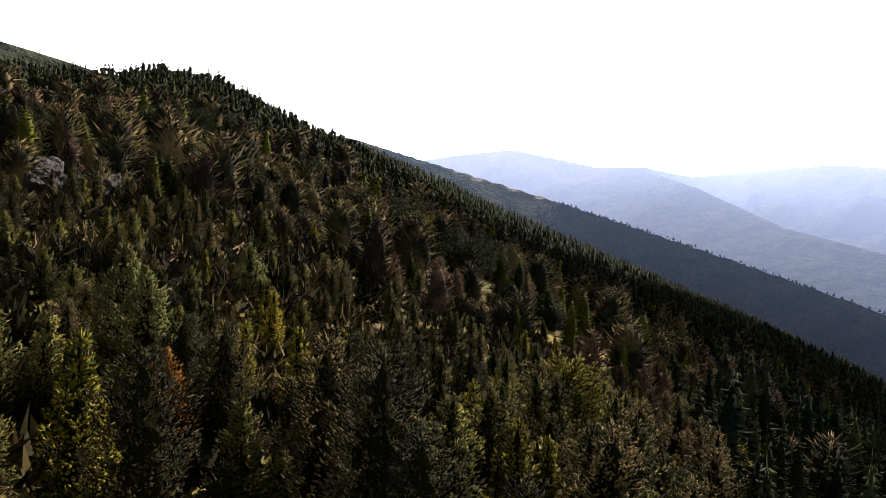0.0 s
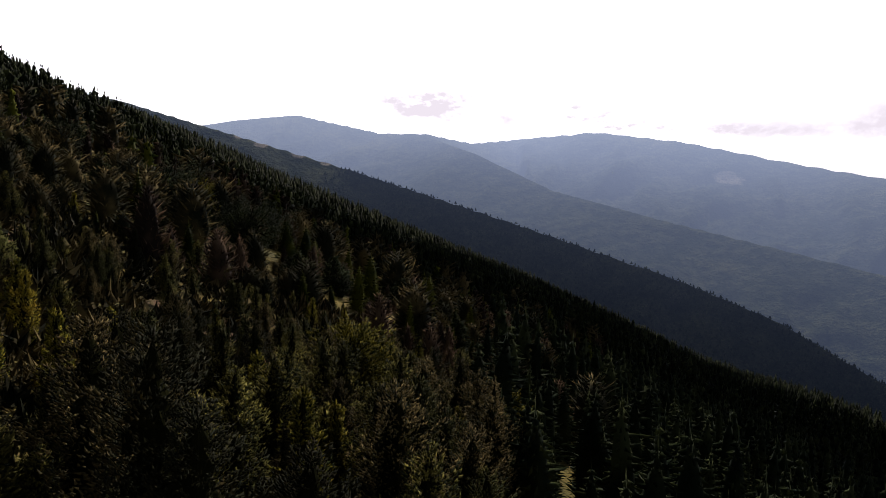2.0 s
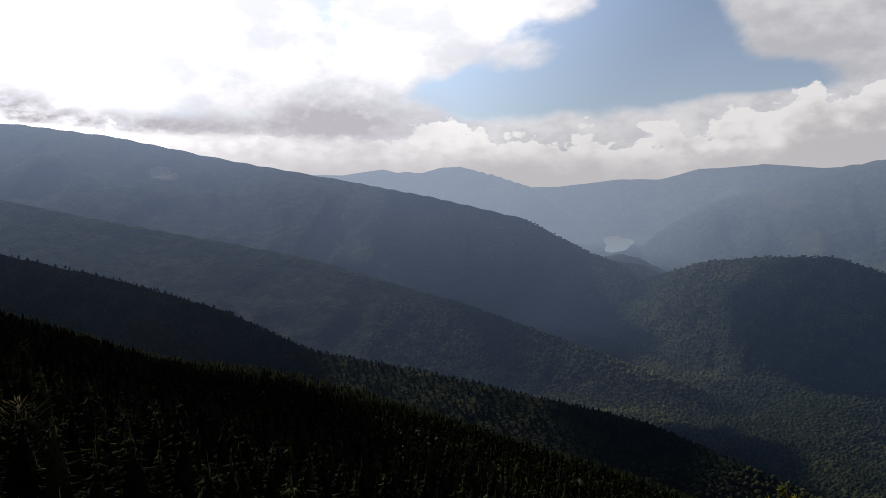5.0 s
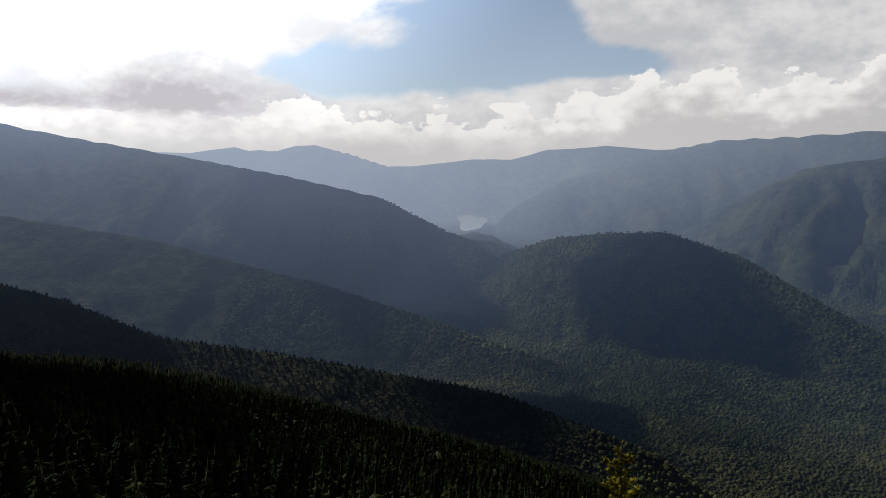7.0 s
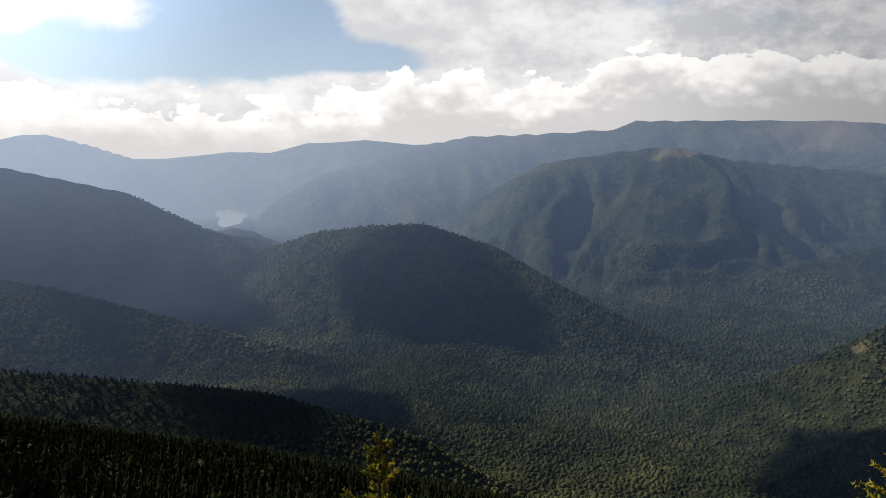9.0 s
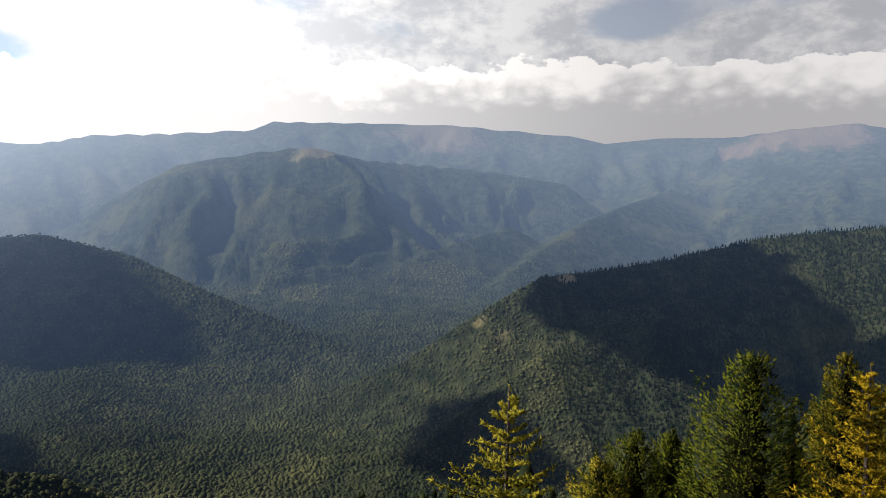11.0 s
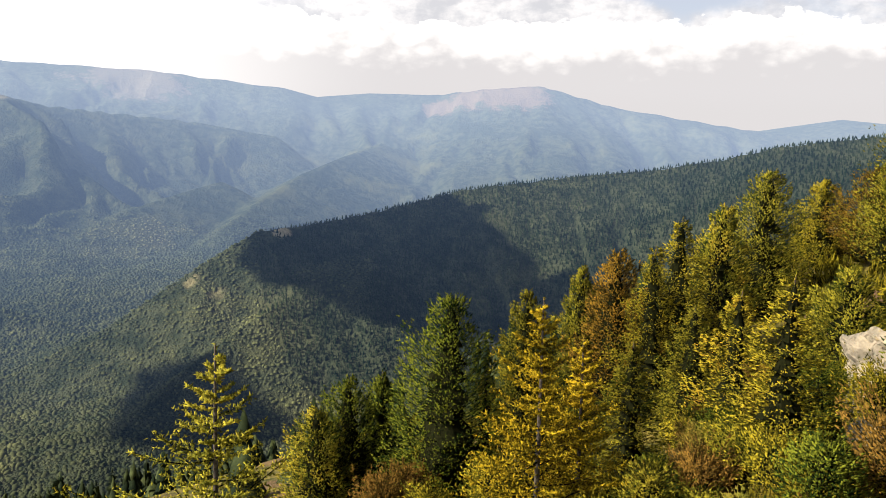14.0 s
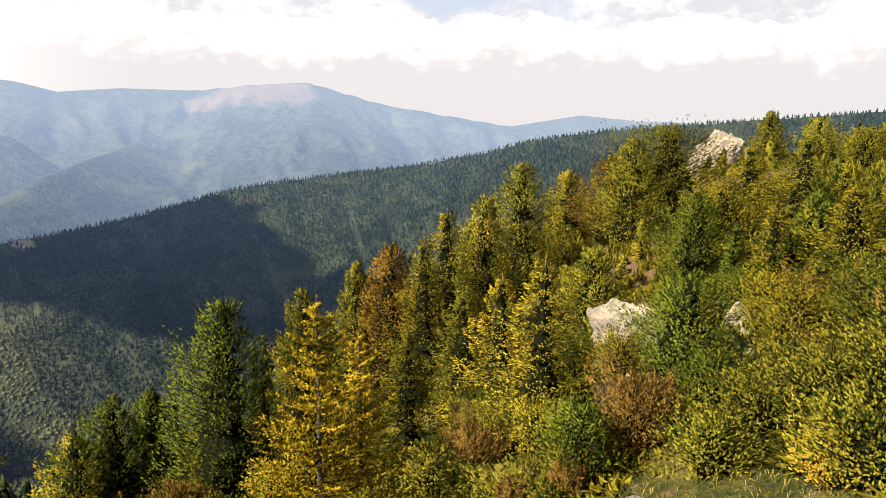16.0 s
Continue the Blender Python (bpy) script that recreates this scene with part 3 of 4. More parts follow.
def dome(sides, seed=3):
    """A lumpy broadleaf crown."""
    rng = random.Random(seed)
    v, f = [(0, 0, 1.0)], []
    for ring, (rad, z) in enumerate(((0.36, 0.84), (0.50, 0.30))):
        for i in range(sides):
            a = 2 * math.pi * (i + 0.5 * ring) / sides
            r = rad * rng.uniform(0.8, 1.2)
            v.append((r * math.cos(a), r * math.sin(a), z * rng.uniform(0.88, 1.1)))
    for i in range(sides):
        j = (i + 1) % sides
        f.append((0, 1 + i, 1 + j))
        for ring in (0,):
            p, q = 1 + ring * sides, 1 + (ring + 1) * sides
            f += [(p + i, q + i, p + j), (p + j, q + i, q + j)]
    return np.array(v, float), np.array(f, int)


def scatter(az0, az1, r0, r1, gap0, gap1, seed):
    """Places over a fan of ground, with a spacing that grows from gap0 to gap1 metres."""
    rng = np.random.default_rng(seed)
    xs, ys, r = [], [], r0
    while r < r1:
        gap = gap0 + (gap1 - gap0) * (r - r0) / (r1 - r0)
        n = int(radians(az1 - az0) * r / gap)
        a = np.radians(az0 + (az1 - az0) * (np.arange(n) + rng.uniform(-0.45, 0.45, n)) / max(n, 1))
        rr = r + rng.uniform(-0.5, 0.5, n) * gap
        xs.append(rr * np.sin(a))
        ys.append(rr * np.cos(a))
        r += gap * 0.9
    return np.concatenate(xs), np.concatenate(ys)



# ---- forests ----


def home_clear(x, y):
    return home_slope(x, y) > land(x, y) - 1.0


def bristles(points, dirs, size, blades, spread, rng, slim=0.08):
    """Tufts of needles: from each point a fan of narrow blades about its direction, every tuft one island."""
    n = len(points)
    d = dirs[:, None, :] + spread * rng.normal(0, 1, (n, blades, 3))
    d /= np.linalg.norm(d, axis=2, keepdims=True)
    turn = rng.normal(0, 1, (n, blades, 3))
    side = np.cross(d, turn)
    side /= np.linalg.norm(side, axis=2, keepdims=True) + 1e-9
    ln = (size * rng.uniform(0.7, 1.25, (n, blades)))[..., None]
    tip = points[:, None, :] + d * ln
    v = np.empty((n, 1 + 2 * blades, 3))
    v[:, 0] = points
    v[:, 1::2] = tip + side * ln * slim
    v[:, 2::2] = tip - side * ln * slim
    k = np.arange(blades)
    f = np.stack([np.zeros(blades, int), 1 + 2 * k, 2 + 2 * k], 1)
    f = (f[None] + (np.arange(n) * (1 + 2 * blades))[:, None, None]).reshape(-1, 3)
    return v.reshape(-1, 3), f


def shoots(points, dirs, length, width, rng, spread=0.35, part_of=0.0):
    """Needle-clad shoots: one slim three-sided cone from each point along its direction."""
    n = len(points)
    d = dirs + spread * rng.normal(0, 1, (n, 3))
    d /= np.linalg.norm(d, axis=1, keepdims=True) + 1e-9
    u = np.cross(d, rng.normal(0, 1, (n, 3)))
    u /= np.linalg.norm(u, axis=1, keepdims=True) + 1e-9
    w2 = np.cross(d, u)
    ln = np.broadcast_to(np.asarray(length, float) * rng.uniform(0.7, 1.3, n), n)[:, None]
    wd = np.broadcast_to(np.asarray(width, float) * rng.uniform(0.75, 1.3, n), n)[:, None]
    v = np.empty((n, 4, 3))
    for k in range(3):
        a = 2.0944 * k
        v[:, k] = points + d * ln * part_of + wd * (math.cos(a) * u + math.sin(a) * w2)
    v[:, 3] = points + d * ln
    f = np.array([(0, 1, 3), (1, 2, 3), (2, 0, 3)])
    return v.reshape(-1, 3), (f[None] + (np.arange(n) * 4)[:, None, None]).reshape(-1, 3)


def limbs(paths, radii):
    """Many three-sided tapering limbs at once: paths (limb, step, 3), radii (limb, step)."""
    n, m, _ = paths.shape
    t = np.gradient(paths, axis=1)
    t /= np.linalg.norm(t, axis=2, keepdims=True) + 1e-9
    u = np.cross(t, np.array([0.05, 0.02, 1.0]))
    u /= np.linalg.norm(u, axis=2, keepdims=True) + 1e-9
    w2 = np.cross(t, u)
    v = np.empty((n, m, 3, 3))
    for k in range(3):
        a = 2.0944 * k
        v[:, :, k] = paths + radii[..., None] * (math.cos(a) * u + math.sin(a) * w2)
    f = []
    for i in range(m - 1):
        for k in range(3):
            a, b = i * 3 + k, i * 3 + (k + 1) % 3
            f += [(a, b, a + 3), (b, b + 3, a + 3)]
    f = np.array(f)
    return v.reshape(-1, 3), (f[None] + (np.arange(n) * m * 3)[:, None, None]).reshape(-1, 3)


def mesh_of(name, v, f, mat, smooth=False):
    me = bpy.data.meshes.new(name)
    f = np.asarray(f, np.int32)
    me.vertices.add(len(v))
    me.vertices.foreach_set("co", np.asarray(v, np.float32).ravel())
    me.loops.add(f.size)
    me.loops.foreach_set("vertex_index", f.ravel())
    me.polygons.add(len(f))
    me.polygons.foreach_set("loop_start", np.arange(0, f.size, f.shape[1], dtype=np.int32))
    me.polygons.foreach_set("use_smooth", np.full(len(f), smooth))
    me.update(calc_edges=True)
    me.materials.append(mat)
    return me


def tube(path, radii, sides):
    """A tapered tube along a path, in triangles."""
    v, f = [], []
    for i, (p, r) in enumerate(zip(path, radii)):
        t = path[min(i + 1, len(path) - 1)] - path[max(i - 1, 0)]
        t = t / (np.linalg.norm(t) + 1e-9)
        u = np.cross(t, (0.31, 0.95, 0.11) if abs(t[2]) > 0.8 else (0, 0, 1.0))
        u /= np.linalg.norm(u)
        w2 = np.cross(t, u)
        for k in range(sides):
            a = 2 * math.pi * k / sides
            v.append(p + r * (math.cos(a) * u + math.sin(a) * w2))
    for i in range(len(path) - 1):
        for k in range(sides):
            a, b = i * sides + k, i * sides + (k + 1) % sides
            f += [(a, b, a + sides), (b, b + sides, a + sides)]
    return np.array(v), np.array(f)


def join(pieces):
    v, f, base = [], [], 0
    for a, b in pieces:
        v.append(a)
        f.append(b + base)
        base += len(a)
    return np.concatenate(v), np.concatenate(f)


SHAPES = {
    "pine": lambda q: min(1.0, 0.72 + 1.3 * q) * (1 - q ** 1.7) ** 0.90 + 0.03,
    "round": lambda q: min(1.0, 0.66 + 1.2 * q) * (1 - q ** 2.6) ** 0.75 + 0.03,
    "cone": lambda q: (1 - q) ** 0.8 * min(1.0, 0.6 + 2 * q) + 0.02,
    "bush": lambda q: (1 - q ** 2.4) ** 0.6 * min(1.0, 0.75 + 0.9 * q) + 0.02,
    "larch": lambda q: (1 - q) ** 0.95 * min(1.0, 0.55 + 2 * q) + 0.01,
}


# how each sort of conifer grows: distance of the whorls, boughs in a whorl, shoots on a bough, their length and half
# width, rise, curl and sag of the boughs, breadth and depth of a bough, upward turn of the shoots, unevenness, size of
# the added dark core
HABITS = {
    "pine": dict(whorl=0.38, boughs=9, per=62, length=0.12, width=0.028, rise=0.40, curl=0.40, sag=0.0, fan=0.34, deep=0.095, lift=0.75, ragged=0.20, core=0.52, bare=0.05),
    "spruce": dict(whorl=0.36, boughs=8, per=58, length=0.105, width=0.022, rise=-0.02, curl=0.22, sag=0.12, fan=0.42, deep=0.06, lift=0.30, ragged=0.30, core=0.40, bare=0.04),
    "larch": dict(whorl=0.30, boughs=6, per=130, length=0.055, width=0.014, rise=0.22, curl=0.35, sag=0.05, fan=0.45, deep=0.0, lift=0.3, ragged=0.48, core=0.0, bare=0.05),
    "young": dict(whorl=0.30, boughs=7, per=40, length=0.095, width=0.024, rise=0.30, curl=0.50, sag=0.0, fan=0.34, deep=0.07, lift=0.80, ragged=0.28, core=0.55, bare=0.04),
    "bush": dict(whorl=0.18, boughs=9, per=30, length=0.085, width=0.024, rise=0.55, curl=0.30, sag=0.0, fan=0.45, deep=0.10, lift=0.8, ragged=0.45, core=0.55, bare=0.03),
    "juniper": dict(whorl=0.18, boughs=9, per=42, length=0.10, width=0.023, rise=0.85, curl=0.45, sag=0.0, fan=0.42, deep=0.10, lift=1.0, ragged=0.40, core=0.55, bare=0.03),
}


def conifer_parts(kind, height, radius, seed, habit="pine", dense=1.0, coarse=1.0):
    """Trunk, boughs with an added dark core, and needles of one conifer, standing at the origin."""
    g = HABITS[habit]
    rng = np.random.default_rng(seed)
    shape = SHAPES[kind]
    bend = rng.normal(0, 0.012, 2) * height

    def spine(q):
        q = np.asarray(q, float)
        return np.stack([bend[0] * q * q, bend[1] * q * q, q * height], -1)

    steps = np.linspace(0, 1, 8)
    path = spine(steps)
    path[0, 2] -= 0.25
    trunk = tube(list(path), list(0.012 * height * (1 - 0.93 * steps) + 0.012), 7)
    rows = []
    z, turn = g["bare"] * height, rng.uniform(0, 6)
    whorl = g["whorl"] * min(1.0, 0.35 + height / 6)
    while z < height * 0.97:
        q = z / height
        n = max(3, int(round(g["boughs"] * (1 - 0.45 * q))))
        side_bulge = 1 + 0.18 * math.sin(q * 23 + seed)
        for k in range(n):
            rows.append((q + rng.uniform(-0.4, 0.4) * whorl / height, turn + 2 * math.pi * (k + rng.uniform(-0.3, 0.3)) / n, radius * shape(q) * side_bulge * (1 + rng.uniform(-1, 1) * g["ragged"]), g["rise"] * (0.5 + 0.9 * q) + rng.uniform(-0.12, 0.12)))
        turn += 1.1
        z += whorl * (1 - 0.35 * q) * rng.uniform(0.8, 1.2)
    rows = np.array(rows)
    q, ang, reach, up = np.clip(rows[:, 0], 0.02, 0.985), rows[:, 1], rows[:, 2], rows[:, 3]
    start = spine(q)
    out = np.stack([np.cos(ang), np.sin(ang), np.zeros_like(ang)], 1)
    side = np.stack([-np.sin(ang), np.cos(ang), np.zeros_like(ang)], 1)
    top = np.array([0, 0, 1.0])

    def along(i, s):
        """Points on the boughs i at the shares s of their length."""
        rise = reach[i] * (up[i] * s + g["curl"] * s * s * 0.6 - g["sag"] * np.sin(s * math.pi))
        return start[i] + out[i] * (reach[i] * s)[:, None] + top * rise[:, None]

    every = np.arange(len(q))
    ticks = (0.0, 0.35, 0.7, 1.0)
    thick = 0.008 + 0.009 * reach
    sticks = [limbs(np.stack([along(every, np.full(len(q), t)) for t in ticks], 1), np.stack([thick * (1 - 0.8 * t) for t in ticks], 1))]
    count = np.maximum(4, (g["per"] * dense * (0.30 + 0.85 * reach / radius)).astype(int))
    i = np.repeat(every, count)
    n = len(i)
    if habit == "larch":
        # short spurs clothing the boughs and their side twigs like cords
        rung = (np.floor(rng.uniform(0, 6, n)) + 0.8) / 6.8
        main = rng.uniform(0, 1, n) < 0.34
        s = np.where(main, rng.uniform(0.08, 1.0, n), rung)
        hand = np.where(rng.uniform(0, 1, n) < 0.5, -1.0, 1.0)
        twig = out[i] * 0.62 + side[i] * (hand * 0.75)[:, None] + top * 0.25
        far = np.where(main, 0.0, rng.uniform(0, 1, n) * (0.46 - 0.30 * rung)) * reach[i]
        p = along(i, s) + twig * far[:, None]
        d = rng.normal(0, 0.8, (n, 3)) + twig * 0.5 + top * g["lift"]
    else:
        s = 0.22 + 0.80 * np.sqrt(rng.uniform(0, 1, n))
        fan = rng.uniform(-1, 1, n)
        p = along(i, s) + side[i] * (fan * reach[i] * g["fan"] * np.sin(np.clip(s, 0.1, 1.0) * 2.5))[:, None]
        p = p + top * (rng.normal(0, 1, n) * g["deep"] * (0.6 + reach[i]) - 0.10 * fan * fan * reach[i])[:, None]
        d = out[i] * 0.75 + side[i] * (fan * 0.6)[:, None] + top * (g["lift"] * (0.6 + 0.6 * q[i]))[:, None]
    tip = spine(np.linspace(0.93, 1.0, 14))
    p = np.concatenate([p, tip])
    d = np.concatenate([d / np.linalg.norm(d, axis=1, keepdims=True), np.tile(top, (14, 1)) + rng.normal(0, 0.5, (14, 3))])
    leaves = shoots(p, d, g["length"] * coarse, g["width"] * coarse, rng, 0.30)
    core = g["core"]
    # added cones fill the crown, their dark colour standing in for inner shade
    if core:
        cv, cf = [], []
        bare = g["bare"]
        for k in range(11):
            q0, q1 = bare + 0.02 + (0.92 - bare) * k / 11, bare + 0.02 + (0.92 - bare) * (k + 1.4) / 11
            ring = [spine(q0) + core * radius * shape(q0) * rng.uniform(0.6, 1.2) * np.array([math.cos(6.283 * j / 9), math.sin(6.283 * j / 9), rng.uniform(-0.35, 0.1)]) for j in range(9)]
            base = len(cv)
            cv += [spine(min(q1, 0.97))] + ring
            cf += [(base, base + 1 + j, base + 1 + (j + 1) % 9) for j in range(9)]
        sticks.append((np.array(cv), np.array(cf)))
    return trunk, join(sticks), leaves


def part(name, me, parent, label=""):
    ob = new(name, me)
    ob.parent = parent
    return tagged(ob, label) if label else ob


def conifer(name, label, category, group, needles, kind, height, radius, seed, **more):
    trunk, boughs, leaves = conifer_parts(kind, height, radius, seed, **more)
    root = tagged(new(name), label, category, group)
    part("trunk", mesh_of("trunk", *trunk, M_BARK, True), root)
    tagged(part("branchwork", mesh_of("branchwork", *boughs, M_TWIG_SHADE), root), kind="stuff")
    part("crown", mesh_of("crown", *leaves, needles, True), root)
    return root


def spot(azimuth, distance):
    """The place on the ground at an azimuth and distance from the lookout."""
    px, py = distance * math.sin(radians(azimuth)), distance * math.cos(radians(azimuth))
    return px, py, float(land(np.array([px]), np.array([py]))[0])


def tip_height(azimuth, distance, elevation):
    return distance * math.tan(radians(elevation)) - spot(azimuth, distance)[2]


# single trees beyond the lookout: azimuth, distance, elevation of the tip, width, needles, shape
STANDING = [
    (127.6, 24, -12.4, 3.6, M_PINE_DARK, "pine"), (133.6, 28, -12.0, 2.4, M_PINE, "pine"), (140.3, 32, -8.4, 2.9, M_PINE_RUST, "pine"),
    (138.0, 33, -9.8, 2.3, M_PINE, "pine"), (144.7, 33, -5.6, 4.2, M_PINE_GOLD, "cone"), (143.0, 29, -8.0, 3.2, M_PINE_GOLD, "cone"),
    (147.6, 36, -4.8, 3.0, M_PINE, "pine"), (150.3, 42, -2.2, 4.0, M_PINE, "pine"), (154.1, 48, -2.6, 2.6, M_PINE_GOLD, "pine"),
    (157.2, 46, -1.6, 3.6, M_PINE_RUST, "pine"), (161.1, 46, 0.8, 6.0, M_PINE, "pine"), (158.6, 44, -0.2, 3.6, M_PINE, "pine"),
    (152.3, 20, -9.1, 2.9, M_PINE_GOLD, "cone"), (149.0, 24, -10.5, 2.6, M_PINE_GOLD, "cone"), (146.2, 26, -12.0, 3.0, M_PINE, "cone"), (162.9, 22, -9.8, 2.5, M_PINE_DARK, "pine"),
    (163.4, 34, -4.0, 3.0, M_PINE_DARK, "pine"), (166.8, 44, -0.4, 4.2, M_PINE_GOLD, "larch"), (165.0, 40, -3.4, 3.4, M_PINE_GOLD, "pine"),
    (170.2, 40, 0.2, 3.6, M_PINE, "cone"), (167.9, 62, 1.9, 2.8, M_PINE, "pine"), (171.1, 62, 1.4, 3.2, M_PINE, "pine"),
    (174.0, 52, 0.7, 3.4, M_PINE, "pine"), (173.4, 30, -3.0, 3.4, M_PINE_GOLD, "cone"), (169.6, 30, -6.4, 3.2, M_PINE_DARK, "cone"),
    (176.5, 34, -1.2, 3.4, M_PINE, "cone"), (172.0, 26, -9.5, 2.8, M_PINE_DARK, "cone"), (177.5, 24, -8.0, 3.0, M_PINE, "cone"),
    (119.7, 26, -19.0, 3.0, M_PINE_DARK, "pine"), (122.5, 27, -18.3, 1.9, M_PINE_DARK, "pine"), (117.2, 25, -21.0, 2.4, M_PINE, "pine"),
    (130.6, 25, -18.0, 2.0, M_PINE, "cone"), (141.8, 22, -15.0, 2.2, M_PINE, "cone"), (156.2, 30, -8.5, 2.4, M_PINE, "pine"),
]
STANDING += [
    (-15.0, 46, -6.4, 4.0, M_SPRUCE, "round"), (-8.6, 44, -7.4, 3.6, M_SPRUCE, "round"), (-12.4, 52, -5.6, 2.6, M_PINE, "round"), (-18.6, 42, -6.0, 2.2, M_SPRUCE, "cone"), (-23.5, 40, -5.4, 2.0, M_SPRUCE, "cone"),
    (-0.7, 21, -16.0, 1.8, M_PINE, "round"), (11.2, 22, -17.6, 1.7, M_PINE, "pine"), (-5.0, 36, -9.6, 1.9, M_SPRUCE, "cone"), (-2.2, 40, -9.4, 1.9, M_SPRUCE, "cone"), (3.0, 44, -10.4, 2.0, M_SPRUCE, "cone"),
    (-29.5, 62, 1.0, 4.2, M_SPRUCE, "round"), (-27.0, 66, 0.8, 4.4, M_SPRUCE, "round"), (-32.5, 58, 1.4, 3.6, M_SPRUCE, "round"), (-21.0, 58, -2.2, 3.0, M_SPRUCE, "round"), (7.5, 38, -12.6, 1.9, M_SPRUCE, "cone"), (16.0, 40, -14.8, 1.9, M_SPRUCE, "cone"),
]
LABELS = {
    M_SPRUCE: "dark conifer standing out of the pine thicket",
    M_PINE_DARK: "dense dark green pine standing on the slope", M_PINE: "green pine with yellowing needles on the slope",
    M_PINE_RUST: "pine with rusty brown needles on the slope", M_PINE_GOLD: "yellow green conifer with layered boughs on the slope",
    M_LARCH_GOLD: "golden autumn larch above the grassy slope", M_LARCH_GREEN: "young larch with sparse yellow green twigs",
}
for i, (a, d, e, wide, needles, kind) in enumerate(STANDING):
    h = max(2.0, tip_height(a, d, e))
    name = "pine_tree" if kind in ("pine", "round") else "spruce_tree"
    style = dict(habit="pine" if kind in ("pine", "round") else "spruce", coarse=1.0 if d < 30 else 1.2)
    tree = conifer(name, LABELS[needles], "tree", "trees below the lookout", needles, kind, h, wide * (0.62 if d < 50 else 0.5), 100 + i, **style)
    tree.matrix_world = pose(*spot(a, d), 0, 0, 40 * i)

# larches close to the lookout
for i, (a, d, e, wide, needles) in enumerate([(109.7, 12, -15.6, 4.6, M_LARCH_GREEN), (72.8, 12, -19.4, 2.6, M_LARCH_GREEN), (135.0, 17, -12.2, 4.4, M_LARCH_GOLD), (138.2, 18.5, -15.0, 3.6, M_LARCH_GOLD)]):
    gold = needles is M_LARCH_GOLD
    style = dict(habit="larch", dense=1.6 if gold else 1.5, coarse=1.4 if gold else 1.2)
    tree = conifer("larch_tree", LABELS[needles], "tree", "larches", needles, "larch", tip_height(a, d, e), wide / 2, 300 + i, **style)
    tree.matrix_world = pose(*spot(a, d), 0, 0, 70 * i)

# more trees closing the slope toward the crag
rng = np.random.default_rng(88)
for i in range(78):
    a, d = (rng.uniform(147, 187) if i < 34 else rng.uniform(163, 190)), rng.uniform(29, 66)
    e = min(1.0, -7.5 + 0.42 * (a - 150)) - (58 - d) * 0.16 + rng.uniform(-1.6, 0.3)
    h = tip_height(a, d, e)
    if h < 1.6 or h > 9 or (157 < a < 161 and d < 32):
        continue
    needles, kind = [(M_PINE, "pine"), (M_PINE_GOLD, "cone"), (M_PINE_DARK, "cone"), (M_PINE_DARK, "pine"), (M_PINE, "larch")][i % 5]
    tree = conifer("pine_tree" if kind == "pine" else "spruce_tree", LABELS[needles], "tree", "trees below the lookout", needles, kind, h, h * rng.uniform(0.22, 0.31), 700 + i, habit="pine" if kind == "pine" else "spruce", dense=0.4, coarse=1.55)
    tree.matrix_world = pose(*spot(a, d), 0, 0, 40 * i)


def shrub(name, label, group, needles, height, width, seed):
    """A low dense bush: short boughs rising from one foot, clad in upright tufts."""
    trunk, boughs, leaves = conifer_parts("bush", height, width / 2, seed, habit="juniper" if needles is M_RUST else "bush")
    root = tagged(new(name), label, "shrub", group)
    part("stem", mesh_of("stem", *trunk, M_BARK, True), root)
    tagged(part("branchwork", mesh_of("branchwork", *boughs, M_TWIG_SHADE), root), kind="stuff")
    part("crown", mesh_of("crown", *leaves, needles, True), root)
    return root


SHRUBS = [
    (159.8, 17, 1.2, 1.7, M_RUST), (147.2, 18, 1.0, 1.3, M_RUST), (122.8, 22, 1.6, 1.5, M_RUST), (124.6, 23, 1.7, 1.4, M_RUST), (150.0, 19, 1.4, 1.4, M_PINE),
    (168.2, 16, 0.9, 2.0, M_PINE), (172.5, 16, 1.3, 2.2, M_PINE), (176.5, 15.5, 1.4, 2.2, M_PINE), (164.8, 19, 1.2, 1.8, M_PINE_DARK), (170.5, 21, 1.8, 2.0, M_PINE_GOLD),
    (155.3, 15.5, 1.8, 1.3, M_PINE_DARK), (126.0, 21, 1.2, 1.3, M_PINE_GOLD), (139.5, 16, 1.0, 1.4, M_PINE_GOLD), (143.5, 17, 1.3, 1.5, M_PINE), (174.5, 22, 1.9, 2.2, M_PINE),
    (158.5, 24, 1.3, 1.6, M_PINE_GOLD), (154.8, 25, 1.6, 1.6, M_PINE_DARK), (165.2, 14.5, 0.9, 1.5, M_PINE), (131.5, 22, 1.5, 1.8, M_PINE_GOLD), (168.8, 25, 1.6, 2.0, M_PINE_GOLD), (176.0, 19, 2.0, 2.2, M_PINE_DARK),
]
SHRUB_LABELS = {M_RUST: "rusty brown juniper shrub on the grassy slope", M_PINE: "low green dwarf pine shrub", M_PINE_DARK: "low dark green dwarf pine shrub", M_PINE_GOLD: "low yellow green dwarf pine shrub"}
for i, (a, d, h, wide, needles) in enumerate(SHRUBS):
    ob = shrub("juniper_shrub" if needles is M_RUST else "dwarf_pine", SHRUB_LABELS[needles], "shrubs on the slope", needles, h, wide, 400 + i)
    ob.matrix_world = pose(*spot(a, d), 0, 0, 53 * i)

